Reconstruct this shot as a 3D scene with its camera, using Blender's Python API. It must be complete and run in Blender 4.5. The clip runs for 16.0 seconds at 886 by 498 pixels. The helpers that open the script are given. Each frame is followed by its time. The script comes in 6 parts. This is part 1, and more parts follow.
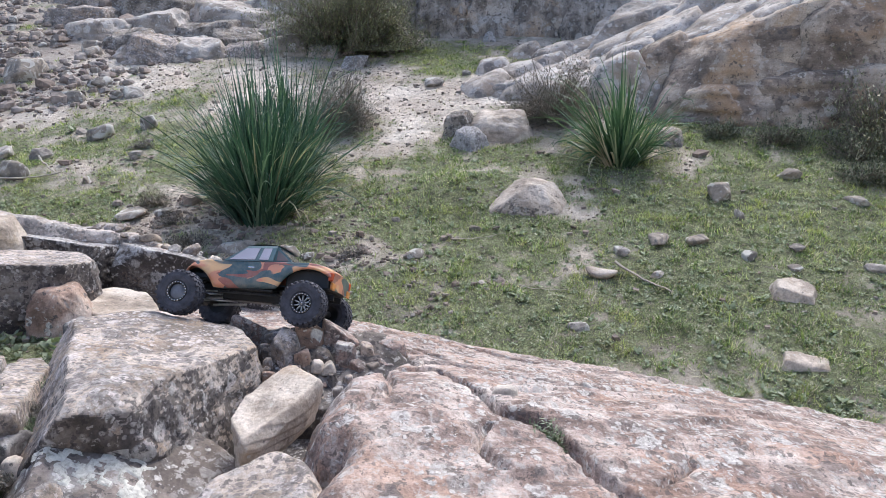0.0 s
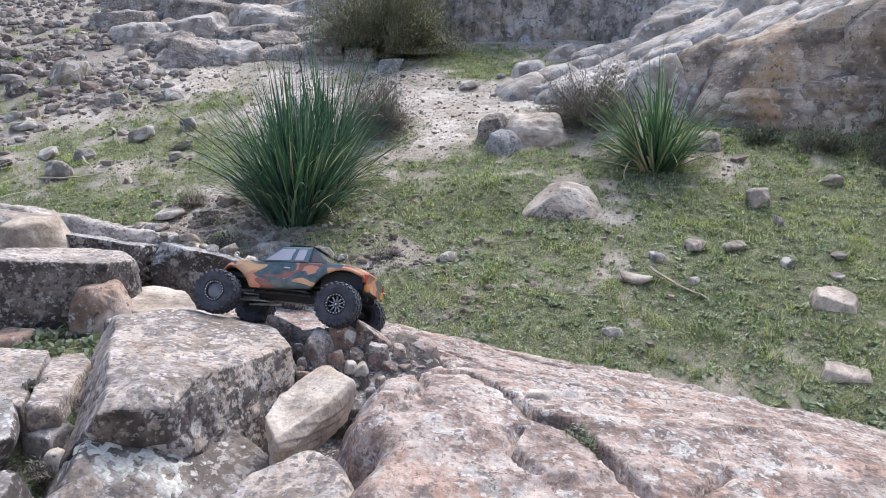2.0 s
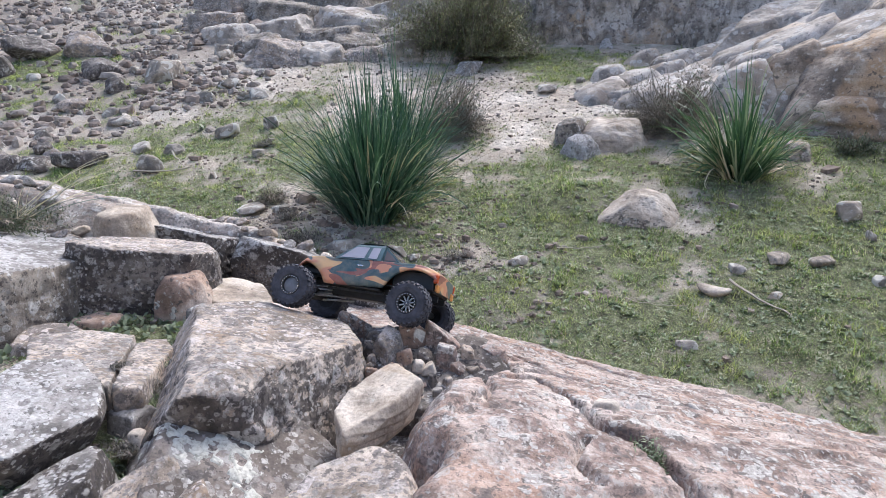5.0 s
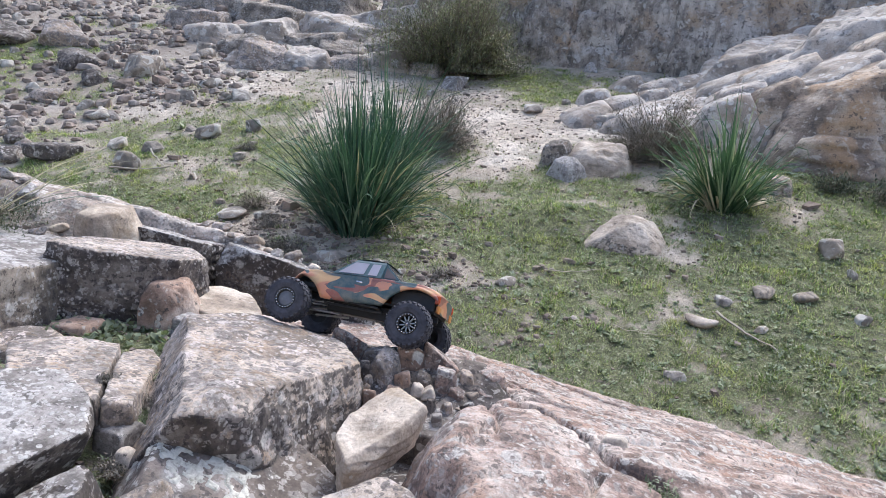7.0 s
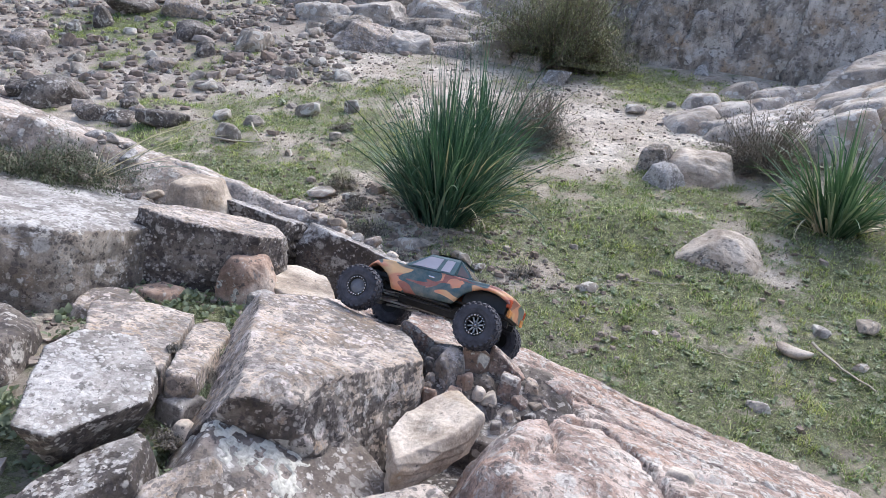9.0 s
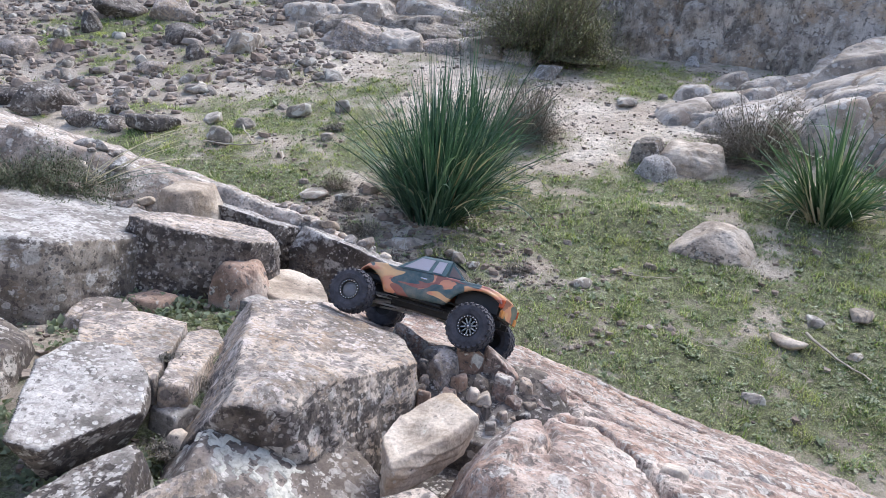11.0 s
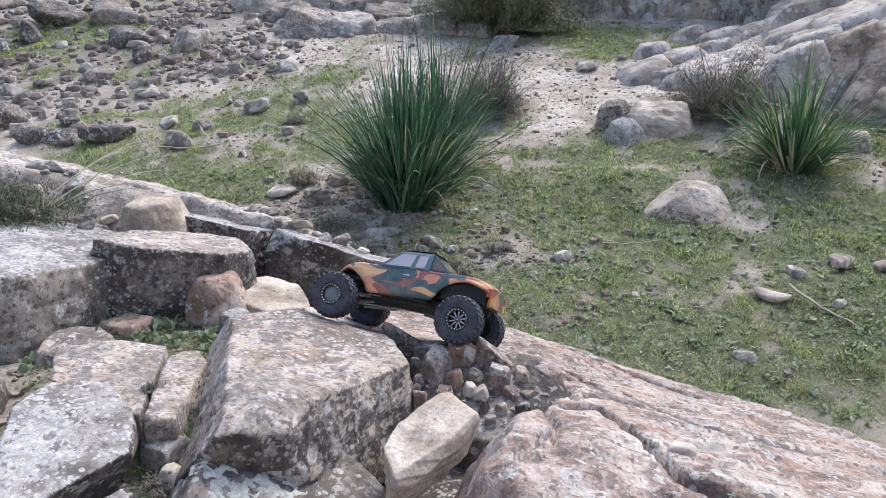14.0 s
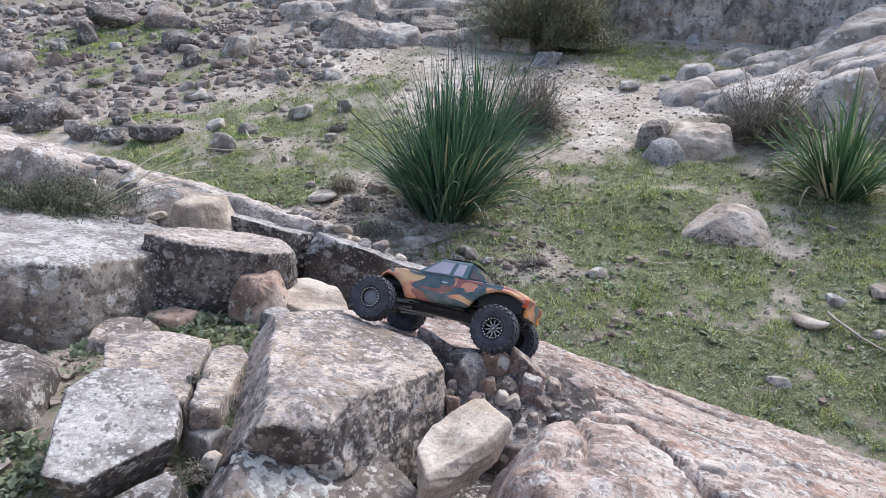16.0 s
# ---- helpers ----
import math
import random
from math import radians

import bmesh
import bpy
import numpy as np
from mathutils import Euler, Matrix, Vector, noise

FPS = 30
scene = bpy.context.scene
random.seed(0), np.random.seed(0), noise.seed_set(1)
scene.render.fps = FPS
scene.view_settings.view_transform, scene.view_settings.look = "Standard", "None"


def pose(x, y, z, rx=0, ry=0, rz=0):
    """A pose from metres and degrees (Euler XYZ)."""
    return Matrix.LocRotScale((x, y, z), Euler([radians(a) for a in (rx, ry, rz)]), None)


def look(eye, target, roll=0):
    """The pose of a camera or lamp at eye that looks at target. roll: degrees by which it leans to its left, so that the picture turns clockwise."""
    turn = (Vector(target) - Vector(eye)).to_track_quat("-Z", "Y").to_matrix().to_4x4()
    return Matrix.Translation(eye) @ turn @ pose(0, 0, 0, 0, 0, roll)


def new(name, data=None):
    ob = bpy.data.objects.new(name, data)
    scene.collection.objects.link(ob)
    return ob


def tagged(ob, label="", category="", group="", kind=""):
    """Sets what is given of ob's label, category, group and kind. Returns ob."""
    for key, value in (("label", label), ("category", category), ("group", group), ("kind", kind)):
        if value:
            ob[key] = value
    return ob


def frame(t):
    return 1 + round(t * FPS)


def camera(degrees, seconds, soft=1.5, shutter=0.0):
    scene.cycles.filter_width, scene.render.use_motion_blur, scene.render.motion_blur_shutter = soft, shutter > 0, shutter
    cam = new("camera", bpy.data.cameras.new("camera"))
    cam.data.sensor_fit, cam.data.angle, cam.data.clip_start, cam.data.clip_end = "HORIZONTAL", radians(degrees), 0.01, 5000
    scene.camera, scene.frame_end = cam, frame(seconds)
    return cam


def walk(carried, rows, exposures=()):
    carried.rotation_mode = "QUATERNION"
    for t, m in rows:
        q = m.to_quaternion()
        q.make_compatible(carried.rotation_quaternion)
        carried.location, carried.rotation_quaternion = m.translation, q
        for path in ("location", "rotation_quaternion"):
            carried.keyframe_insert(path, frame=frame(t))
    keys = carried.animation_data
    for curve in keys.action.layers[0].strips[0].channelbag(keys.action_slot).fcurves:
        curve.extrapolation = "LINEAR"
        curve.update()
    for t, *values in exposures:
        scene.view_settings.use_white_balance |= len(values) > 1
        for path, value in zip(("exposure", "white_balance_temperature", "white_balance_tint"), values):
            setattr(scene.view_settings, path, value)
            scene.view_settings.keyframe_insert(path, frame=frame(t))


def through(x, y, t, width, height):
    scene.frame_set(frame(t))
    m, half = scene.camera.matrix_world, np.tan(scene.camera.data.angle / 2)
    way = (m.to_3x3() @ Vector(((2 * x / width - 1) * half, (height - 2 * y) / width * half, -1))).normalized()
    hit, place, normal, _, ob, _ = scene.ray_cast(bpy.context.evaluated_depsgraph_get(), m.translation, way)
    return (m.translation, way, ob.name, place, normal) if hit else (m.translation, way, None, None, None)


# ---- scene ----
cam = camera(63.7, 16.0, soft=0.5)
PATH = [
    (0, (0.013, 0.376, 1.102), (-0.087, 2.297, 0.554), -1.4),
    (0.5, (0.013, 0.373, 1.102), (-0.106, 2.295, 0.561), -1.3),
    (1, (0.01, 0.371, 1.101), (-0.14, 2.29, 0.558), -1.2),
    (1.5, (0.009, 0.371, 1.1), (-0.159, 2.287, 0.552), -1.0),
    (2, (0.01, 0.373, 1.103), (-0.18, 2.29, 0.565), -1.4),
    (2.5, (0.005, 0.373, 1.102), (-0.213, 2.283, 0.552), -1.2),
    (3, (0.005, 0.372, 1.105), (-0.235, 2.282, 0.564), -0.9),
    (3.5, (0.01, 0.37, 1.096), (-0.315, 2.257, 0.518), -0.6),
    (4, (0.023, 0.369, 1.103), (-0.346, 2.256, 0.554), -1.6),
    (4.2, (0.025, 0.368, 1.104), (-0.343, 2.256, 0.558), -1.8),
    (6.3, (-0.077, 0.376, 1.103), (-0.444, 2.28, 0.613), 3.1),
    (6.5, (-0.09, 0.376, 1.098), (-0.408, 2.29, 0.609), 3.4),
    (7, (-0.083, 0.4, 1.11), (-0.38, 2.315, 0.616), 2.9),
    (7.5, (-0.061, 0.435, 1.125), (-0.419, 2.343, 0.644), 4.3),
    (8, (-0.061, 0.454, 1.123), (-0.525, 2.332, 0.616), 6.0),
    (8.5, (-0.064, 0.451, 1.122), (-0.592, 2.306, 0.593), 6.3),
    (9, (-0.068, 0.451, 1.122), (-0.6, 2.301, 0.58), 6.4),
    (9.2, (-0.067, 0.453, 1.124), (-0.588, 2.307, 0.584), 6.2),
    (11.3, (-0.054, 0.458, 1.141), (-0.578, 2.306, 0.584), 4.5),
    (11.5, (-0.047, 0.465, 1.146), (-0.594, 2.305, 0.586), 3.2),
    (12, (-0.022, 0.485, 1.151), (-0.582, 2.313, 0.564), 0.7),
    (12.5, (-0.025, 0.482, 1.157), (-0.527, 2.33, 0.579), 0.1),
    (13, (-0.071, 0.47, 1.153), (-0.582, 2.304, 0.54), 2.0),
    (13.5, (-0.084, 0.482, 1.156), (-0.566, 2.319, 0.531), 0.4),
    (14, (-0.089, 0.501, 1.157), (-0.53, 2.353, 0.545), -0.0),
    (14.5, (-0.091, 0.493, 1.159), (-0.535, 2.342, 0.541), 0.2),
    (15, (-0.095, 0.483, 1.16), (-0.584, 2.329, 0.563), 1.2),
    (15.5, (-0.096, 0.472, 1.161), (-0.615, 2.315, 0.583), 1.4),
    (16, (-0.097, 0.466, 1.158), (-0.627, 2.305, 0.578), 1.9),
]
walk(cam, [(t, look(eye, target, roll)) for t, eye, target, roll in PATH], exposures=[(0.0, 0.55, 6080, 8), (6.5, 0.58, 6080, 8), (14.0, 0.54, 6080, 8), (16.0, 0.48, 6080, 8)])

# ---- world, sun ----
SUN_ELEV, SUN_AZ = 52.0, 20.0  # degrees above the ground; degrees east of straight ahead
world = bpy.data.worlds.new("overcast_sky")
scene.world = world
world.use_nodes = True
wn = world.node_tree
sky = wn.nodes.new("ShaderNodeTexSky")
sky.sky_type, sky.sun_disc = "NISHITA", False
sky.sun_elevation, sky.sun_rotation = radians(SUN_ELEV), radians(SUN_AZ)
sky.dust_density, sky.air_density = 4.0, 1.0
wn.nodes["Background"].inputs["Strength"].default_value = 0.188
wn.links.new(sky.outputs["Color"], wn.nodes["Background"].inputs["Color"])
sun = new("sun", bpy.data.lights.new("sun", "SUN"))
sun.data.energy, sun.data.angle, sun.data.color = 1.5, radians(18), (1.0, 0.97, 0.94)
_e, _a = radians(SUN_ELEV), radians(SUN_AZ)
sun.matrix_world = look((math.sin(_a) * math.cos(_e) * 30, math.cos(_a) * math.cos(_e) * 30, math.sin(_e) * 30), (0, 0, 0))

# ---- noise ----
rng = np.random.default_rng(7)
_PERM = np.tile(rng.permutation(256), 3)
_GRAD = rng.normal(size=(256, 3))
_GRAD /= np.linalg.norm(_GRAD, axis=1)[:, None]


def pnoise(p):
    """Gradient noise of an (n, 3) array, about -0.7 to 0.7."""
    p = np.asarray(p, float)
    i = np.floor(p).astype(int)
    f = p - i
    w = f * f * f * (f * (f * 6 - 15) + 10)
    i &= 255
    out = np.zeros(len(p))
    for dx in (0, 1):
        for dy in (0, 1):
            for dz in (0, 1):
                h = _PERM[_PERM[_PERM[(i[:, 0] + dx) & 255] + ((i[:, 1] + dy) & 255)] + ((i[:, 2] + dz) & 255)]
                dot = (_GRAD[h] * (f - (dx, dy, dz))).sum(1)
                wt = (w[:, 0] if dx else 1 - w[:, 0]) * (w[:, 1] if dy else 1 - w[:, 1]) * (w[:, 2] if dz else 1 - w[:, 2])
                out += wt * dot
    return out


def fbm(p, octaves=4, gain=0.5):
    p, out, amp = np.asarray(p, float), 0.0, 1.0
    for k in range(octaves):
        out = out + amp * pnoise(p + 17.3 * k)
        p, amp = p * 2.03, amp * gain
    return out


def ridged(p, octaves=3):
    p, out, amp = np.asarray(p, float), 0.0, 1.0
    for k in range(octaves):
        out = out + amp * (0.35 - np.abs(pnoise(p + 9.1 * k)))
        p, amp = p * 2.1, amp * 0.5
    return out


def smooth(a, b, x):
    t = np.clip((np.asarray(x, float) - a) / (b - a), 0, 1)
    return t * t * (3 - 2 * t)


def flat3(x, y, z=0.0):
    return np.stack([np.ravel(x), np.ravel(y), np.ravel(x) * 0 + z], 1)


# ---- the lie of the land ----
def slab_plane(x, y):
    """The bedding plane of the sandstone in the foreground, which dips towards the meadow."""
    return 0.53 - 0.33 * np.maximum(0, y - 1.5) - 0.17 * (x + 0.15)


def hill(x, y):
    z = 0.26 + 0.215 * (np.minimum(y, 9) - 2.9) + 0.26 * np.clip(y - 9, 0, 120)
    z = z + 0.03 * np.maximum(0, -x - 1) * np.clip(y - 4.5, 0, 6) + 0.05 * np.clip(-x - 5, 0, 60)
    z = z + 0.055 * np.exp(-(((x + 0.05) / 0.35) ** 2 + ((y - 3.75) / 0.2) ** 2))
    return np.maximum(z, 0.0)


def ridge_y(x):
    return np.where(x > -0.2, 2.55 - 0.46 * (x + 0.2), 2.55 - 0.12 * (x + 0.2))


def ground_z(x, y, fine=True):
    x, y = np.asarray(x, float), np.asarray(y, float)
    shape = x.shape
    x, y = x.ravel(), y.ravel()
    bed = np.minimum(slab_plane(x, y) - 0.1, 0.46) - 0.25 * np.clip(1.0 - y, 0, 3)
    bed = bed - 0.16 * smooth(-0.76, -0.66, x) * (1 - smooth(1.7, 1.85, y))
    bed = bed + 0.022 * smooth(0.0, 0.6, 1 - ((x + 0.9) / 0.28) ** 2 - ((y - 1.52) / 0.26) ** 2)
    k = smooth(0.02, 0.3, ridge_y(x) - y)
    z = hill(x, y) * (1 - k) + np.where(y < -1, -0.04, bed) * k
    # Unseen bank behind the camera, added to block sky light on front faces.
    z = z + 3.2 * smooth(-0.7, -3.2, y) * smooth(12, 4, np.abs(x))
    z = z + 0.035 * fbm(flat3(x * 0.9, y * 0.9, 3.3), 3) * smooth(1.0, 4, y)
    if fine:
        z = z + 0.012 * fbm(flat3(x * 6, y * 6, 1.1), 4) + 0.06 * fbm(flat3(x * 0.5, y * 0.5, 8.8), 2) * smooth(6, 9, y)
    return z.reshape(shape)


def gz(x, y):
    return float(ground_z(np.array([x]), np.array([y]))[0])


def meadow(x, y):
    """How green the ground is, 0 to 1."""
    x, y = np.ravel(x), np.ravel(y)
    n = fbm(flat3(x * 1.6, y * 1.6, 5.0), 4) + 0.6 * fbm(flat3(x * 6, y * 6, 2.0), 4, 0.7)
    g = 0.6 * np.exp(-(((x - 0.45) / 1.15) ** 2 + ((y - 3.1) / 0.85) ** 2) ** 1.5)
    g = g + 0.75 * np.exp(-(((x + 2.1) / 1.1) ** 2 + ((y - 4.15) / 0.8) ** 2)) + 0.8 * np.exp(-(((x - 1.8) / 0.8) ** 2 + ((y - 4.35) / 0.35) ** 2)) + 0.35 * np.exp(-(((x - 0.1) / 0.8) ** 2 + ((y - 4.1) / 0.5) ** 2))
    g = g + 0.6 * np.exp(-(((x + 0.1) / 1.1) ** 2 + ((y - 6.4) / 0.6) ** 2)) + 0.5 * np.exp(-(((x - 1.6) / 0.9) ** 2 + ((y - 3.7) / 0.75) ** 2))
    g = g - 0.45 * np.exp(-(((x + 0.5) / 0.45) ** 2 + ((y - 5.0) / 0.5) ** 2)) + 0.45 * np.exp(-(((x + 4.7) / 0.6) ** 2 + ((y - 5.75) / 0.45) ** 2)) * 2
    g = g + 1.0 * np.exp(-(((x + 1.05) / 0.35) ** 2 + ((y - 1.8) / 0.25) ** 2)) + 0.7 * np.exp(-(((x + 0.95) / 0.3) ** 2 + ((y - 1.2) / 0.25) ** 2))
    g = g + 0.38 * np.exp(-(((x + 0.35) / 0.5) ** 2 + ((y - 3.5) / 0.5) ** 2)) + 0.12 * np.exp(-(((x - 1.4) / 0.6) ** 2 + ((y - 2.9) / 0.6) ** 2)) + 0.25 * np.exp(-(((x + 1.6) / 0.5) ** 2 + ((y - 3.5) / 0.4) ** 2))
    g = g + 0.3 * np.exp(-(((x - 0.35) / 0.55) ** 2 + ((y - 6.4) / 0.7) ** 2))
    # More green on the right, partly to darken it in place of cliff shade.
    g = g + 0.4 * np.exp(-(((x - 1.5) / 0.7) ** 2 + ((y - 2.9) / 0.6) ** 2))
    g = g + 0.3 * np.exp(-(((y - ridge_y(x)) / 0.25) ** 2)) * (x > -0.5) + 0.12 * (y < 5.2)
    return np.clip(0.05 + g + 1.15 * n, 0, 1)


# ---- mesh helpers ----
def mesh_of(name, verts, faces, materials=(), smooth_shade=True, loops=None):
    me = bpy.data.meshes.new(name)
    verts = np.asarray(verts, np.float32)
    if isinstance(faces, np.ndarray):
        k = faces.shape[1]
        me.vertices.add(len(verts))
        me.vertices.foreach_set("co", verts.ravel())
        me.loops.add(faces.size)
        me.loops.foreach_set("vertex_index", faces.astype(np.int32).ravel())
        me.polygons.add(len(faces))
        me.polygons.foreach_set("loop_start", np.arange(0, faces.size, k, dtype=np.int32))
        me.update(calc_edges=True)
    else:
        me.from_pydata([tuple(v) for v in verts], [], faces)
    me.polygons.foreach_set("use_smooth", np.full(len(me.polygons), smooth_shade))
    for m in materials:
        me.materials.append(m)
    me.validate()
    return me


def empty(name, m=None):
    ob = new(name)
    ob.empty_display_size = 0.05
    if m is not None:
        ob.matrix_world = m
    return ob


def child(name, me, parent, label="", m=None):
    ob = new(name, me)
    ob.parent = parent
    if m is not None:
        ob.matrix_basis = m
    if label:
        tagged(ob, label)
    return ob


def part(name, bm, material, parent, label="", smooth_shade=False, m=None):
    me = bpy.data.meshes.new(name)
    bmesh.ops.recalc_face_normals(bm, faces=bm.faces)
    bm.to_mesh(me)
    bm.free()
    if material:
        me.materials.append(material)
    me.polygons.foreach_set("use_smooth", np.full(len(me.polygons), smooth_shade))
    return child(name, me, parent, label, m)


def cube_sphere(n, ext):
    """Directions on a box-shaped grid, and its quads."""
    t = np.tan(np.linspace(-1, 1, n + 1) * math.pi / 4)
    faces = []
    pts = []
    for axis in range(3):
        for s in (-1, 1):
            u, v = np.meshgrid(t, t, indexing="ij")
            p = np.zeros((n + 1, n + 1, 3))
            p[..., axis], p[..., (axis + 1) % 3], p[..., (axis + 2) % 3] = s, u * s, v
            base = len(pts) * (n + 1) ** 2
            g = base + np.arange((n + 1) ** 2).reshape(n + 1, n + 1)
            faces.append(np.stack([g[:-1, :-1], g[1:, :-1], g[1:, 1:], g[:-1, 1:]], -1).reshape(-1, 4))
            pts.append(p.reshape(-1, 3))
    pts, faces = np.concatenate(pts), np.concatenate(faces)
    _, first, back = np.unique(np.round(pts * 1e5).astype(np.int64), axis=0, return_index=True, return_inverse=True)
    pts, faces = pts[first], back.ravel()[faces]
    d = pts * np.asarray(ext)
    return d / np.linalg.norm(d, axis=1)[:, None], faces


def hull(planes, n, ext, p=16, chips=0, seed=0, bite=(0.88, 0.99)):
    """A convex rock round the origin, rounded at its edges. planes: rows of normal and distance; chips: corners and edges knocked off."""
    d, faces = cube_sphere(n, ext)
    if chips:
        q = np.random.default_rng(seed)
        rough, _ = hull(planes, 8, ext, 40)
        planes = list(planes)
        for _ in range(chips):
            w = unit(q.normal(size=3) * (1, 1, 0.8))
            planes.append((*w, float((rough @ w).max() * q.uniform(*bite))))
    a = np.maximum(0, d @ np.array([q[:3] for q in planes], float).T / np.array([q[3] for q in planes]))
    top = a.max(1)
    r = 1 / (top * ((a / top[:, None]) ** p).sum(1) ** (1 / p))
    return d * r[:, None], faces


def weather(v, seed, amp=0.012, scale=6.0, pits=0.0, strata=0.0, tilt=(0.0, 0.0)):
    """Bumps, pits and bedding steps on the vertices, outwards from the middle."""
    out = v / (np.linalg.norm(v, axis=1)[:, None] + 1e-9)
    q = v * scale + seed * 3.17
    k = amp * fbm(q, 6, 0.58) + 0.6 * amp * ridged(q * 2.1, 4) + 1.1 * amp * pnoise(q * 0.42)
    if pits:
        k = k - pits * smooth(0.1, 0.45, pnoise(q * 3.1 + 40))
    if strata:
        h = (v[:, 2] + tilt[0] * v[:, 0] + tilt[1] * v[:, 1]) * scale * 6 + 1.5 * fbm(q * 0.6, 2)
        k = k + strata * (smooth(0.0, 0.25, h % 1.0) - (h % 1.0)) * (0.6 + fbm(q * 0.8 + 5, 2)) * smooth(0.15, 0.6, 1 - np.abs(out[:, 2]))
    return v + out * k[:, None]


def unit(n):
    n = np.asarray(n, float)
    return n / np.linalg.norm(n)


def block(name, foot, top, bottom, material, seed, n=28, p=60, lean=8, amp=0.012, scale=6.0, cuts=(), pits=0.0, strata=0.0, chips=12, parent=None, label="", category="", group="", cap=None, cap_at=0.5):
    """A broken block of bedrock. foot: its corners in the plan, anticlockwise; top: height in the middle and rise per
    metre in x and y;
    lean: degrees by which the sides widen downwards; cuts: planes through world points, as (point, normal);
    cap: paler material of the faces that look up; with the darker sides it colours in crust and also shade."""
    foot = np.array(foot, float)
    c = np.array([*foot.mean(0), (top[0] + bottom) / 2])
    up = unit((-top[1], -top[2], 1))
    planes = [(*up, (top[0] - c[2]) * up[2]), (0, 0, -1, c[2] - bottom)]
    s, co = math.sin(radians(lean)), math.cos(radians(lean))
    for a, b in zip(foot, np.roll(foot, -1, 0)):
        e = unit(b - a)
        nrm = np.array([e[1], -e[0]])
        # the side passes through the top's edge
        pn = np.array([nrm[0] * co, nrm[1] * co, s])
        mid = (a + b) / 2
        zt = top[0] + top[1] * (mid[0] - c[0]) + top[2] * (mid[1] - c[1])
        dist = pn @ (np.array([*mid, zt]) - c)
        planes.append((*pn, max(dist, 0.01)))
    for q, nrm in cuts:
        nrm = unit(nrm)
        planes.append((*nrm, max(float(nrm @ (np.array(q) - c)), 0.01)))
    ext = np.array([np.ptp(foot[:, 0]) / 2, np.ptp(foot[:, 1]) / 2, (top[0] - bottom) / 2]) + 0.01
    v, f = hull(planes, n, ext, max(p * 2.6, 7), chips, seed)
    if p < 12:
        # rounding must not shrink the stone
        v = v * np.ptp(hull(planes, 8, ext, 60, chips, seed)[0], axis=0) / np.ptp(v, axis=0)
    v = weather(v, seed, amp, scale, pits, strata)
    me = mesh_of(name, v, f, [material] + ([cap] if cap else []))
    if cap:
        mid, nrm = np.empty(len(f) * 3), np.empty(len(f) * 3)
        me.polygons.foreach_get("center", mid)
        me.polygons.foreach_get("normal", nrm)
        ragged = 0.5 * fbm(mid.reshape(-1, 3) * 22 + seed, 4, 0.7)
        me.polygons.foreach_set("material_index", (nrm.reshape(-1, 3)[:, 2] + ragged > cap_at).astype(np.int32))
    if parent:
        return child(name, me, parent, label, pose(*c))
    ob = new(name, me)
    ob.location = c
    return tagged(ob, label, category or "rock", group)


def stone_mesh(name, seed, material, n=14, p=60, cuts=20, amp=0.04, flat=0.75):
    """A loose stone of about unit width, standing on its base."""
    r = np.random.default_rng(seed)
    planes = [(*unit(d), 0.5) for d in r.normal(size=(13, 3))]
    planes += [(1, 0, 0, 0.6), (-1, 0, 0, 0.6), (0, 0, 1, 0.5), (0, 0, -1, 0.5), (0, 1, 0, 0.6), (0, -1, 0, 0.6)]
    for _ in range(cuts // 4):
        planes.append((*unit(r.normal(size=3)), r.uniform(0.3, 0.42)))
    v, f = hull(planes, n, (1, 1, 1), p)
    v = weather(v * (1, r.uniform(0.7, 1.0), flat), seed, amp, 2.6)
    v[:, 2] -= v[:, 2].min()
    v = v / (np.ptp(v[:, 0]), np.ptp(v[:, 0]), np.ptp(v[:, 2]))
    return mesh_of(name, v, f, [material])


def rows_to_faces(nb, ns, k):
    """Quads of nb strips of ns sections with k vertices across."""
    g = np.arange(nb * ns * k).reshape(nb, ns, k)
    return np.stack([g[:, :-1, :-1], g[:, :-1, 1:], g[:, 1:, 1:], g[:, 1:, :-1]], -1).reshape(-1, 4)


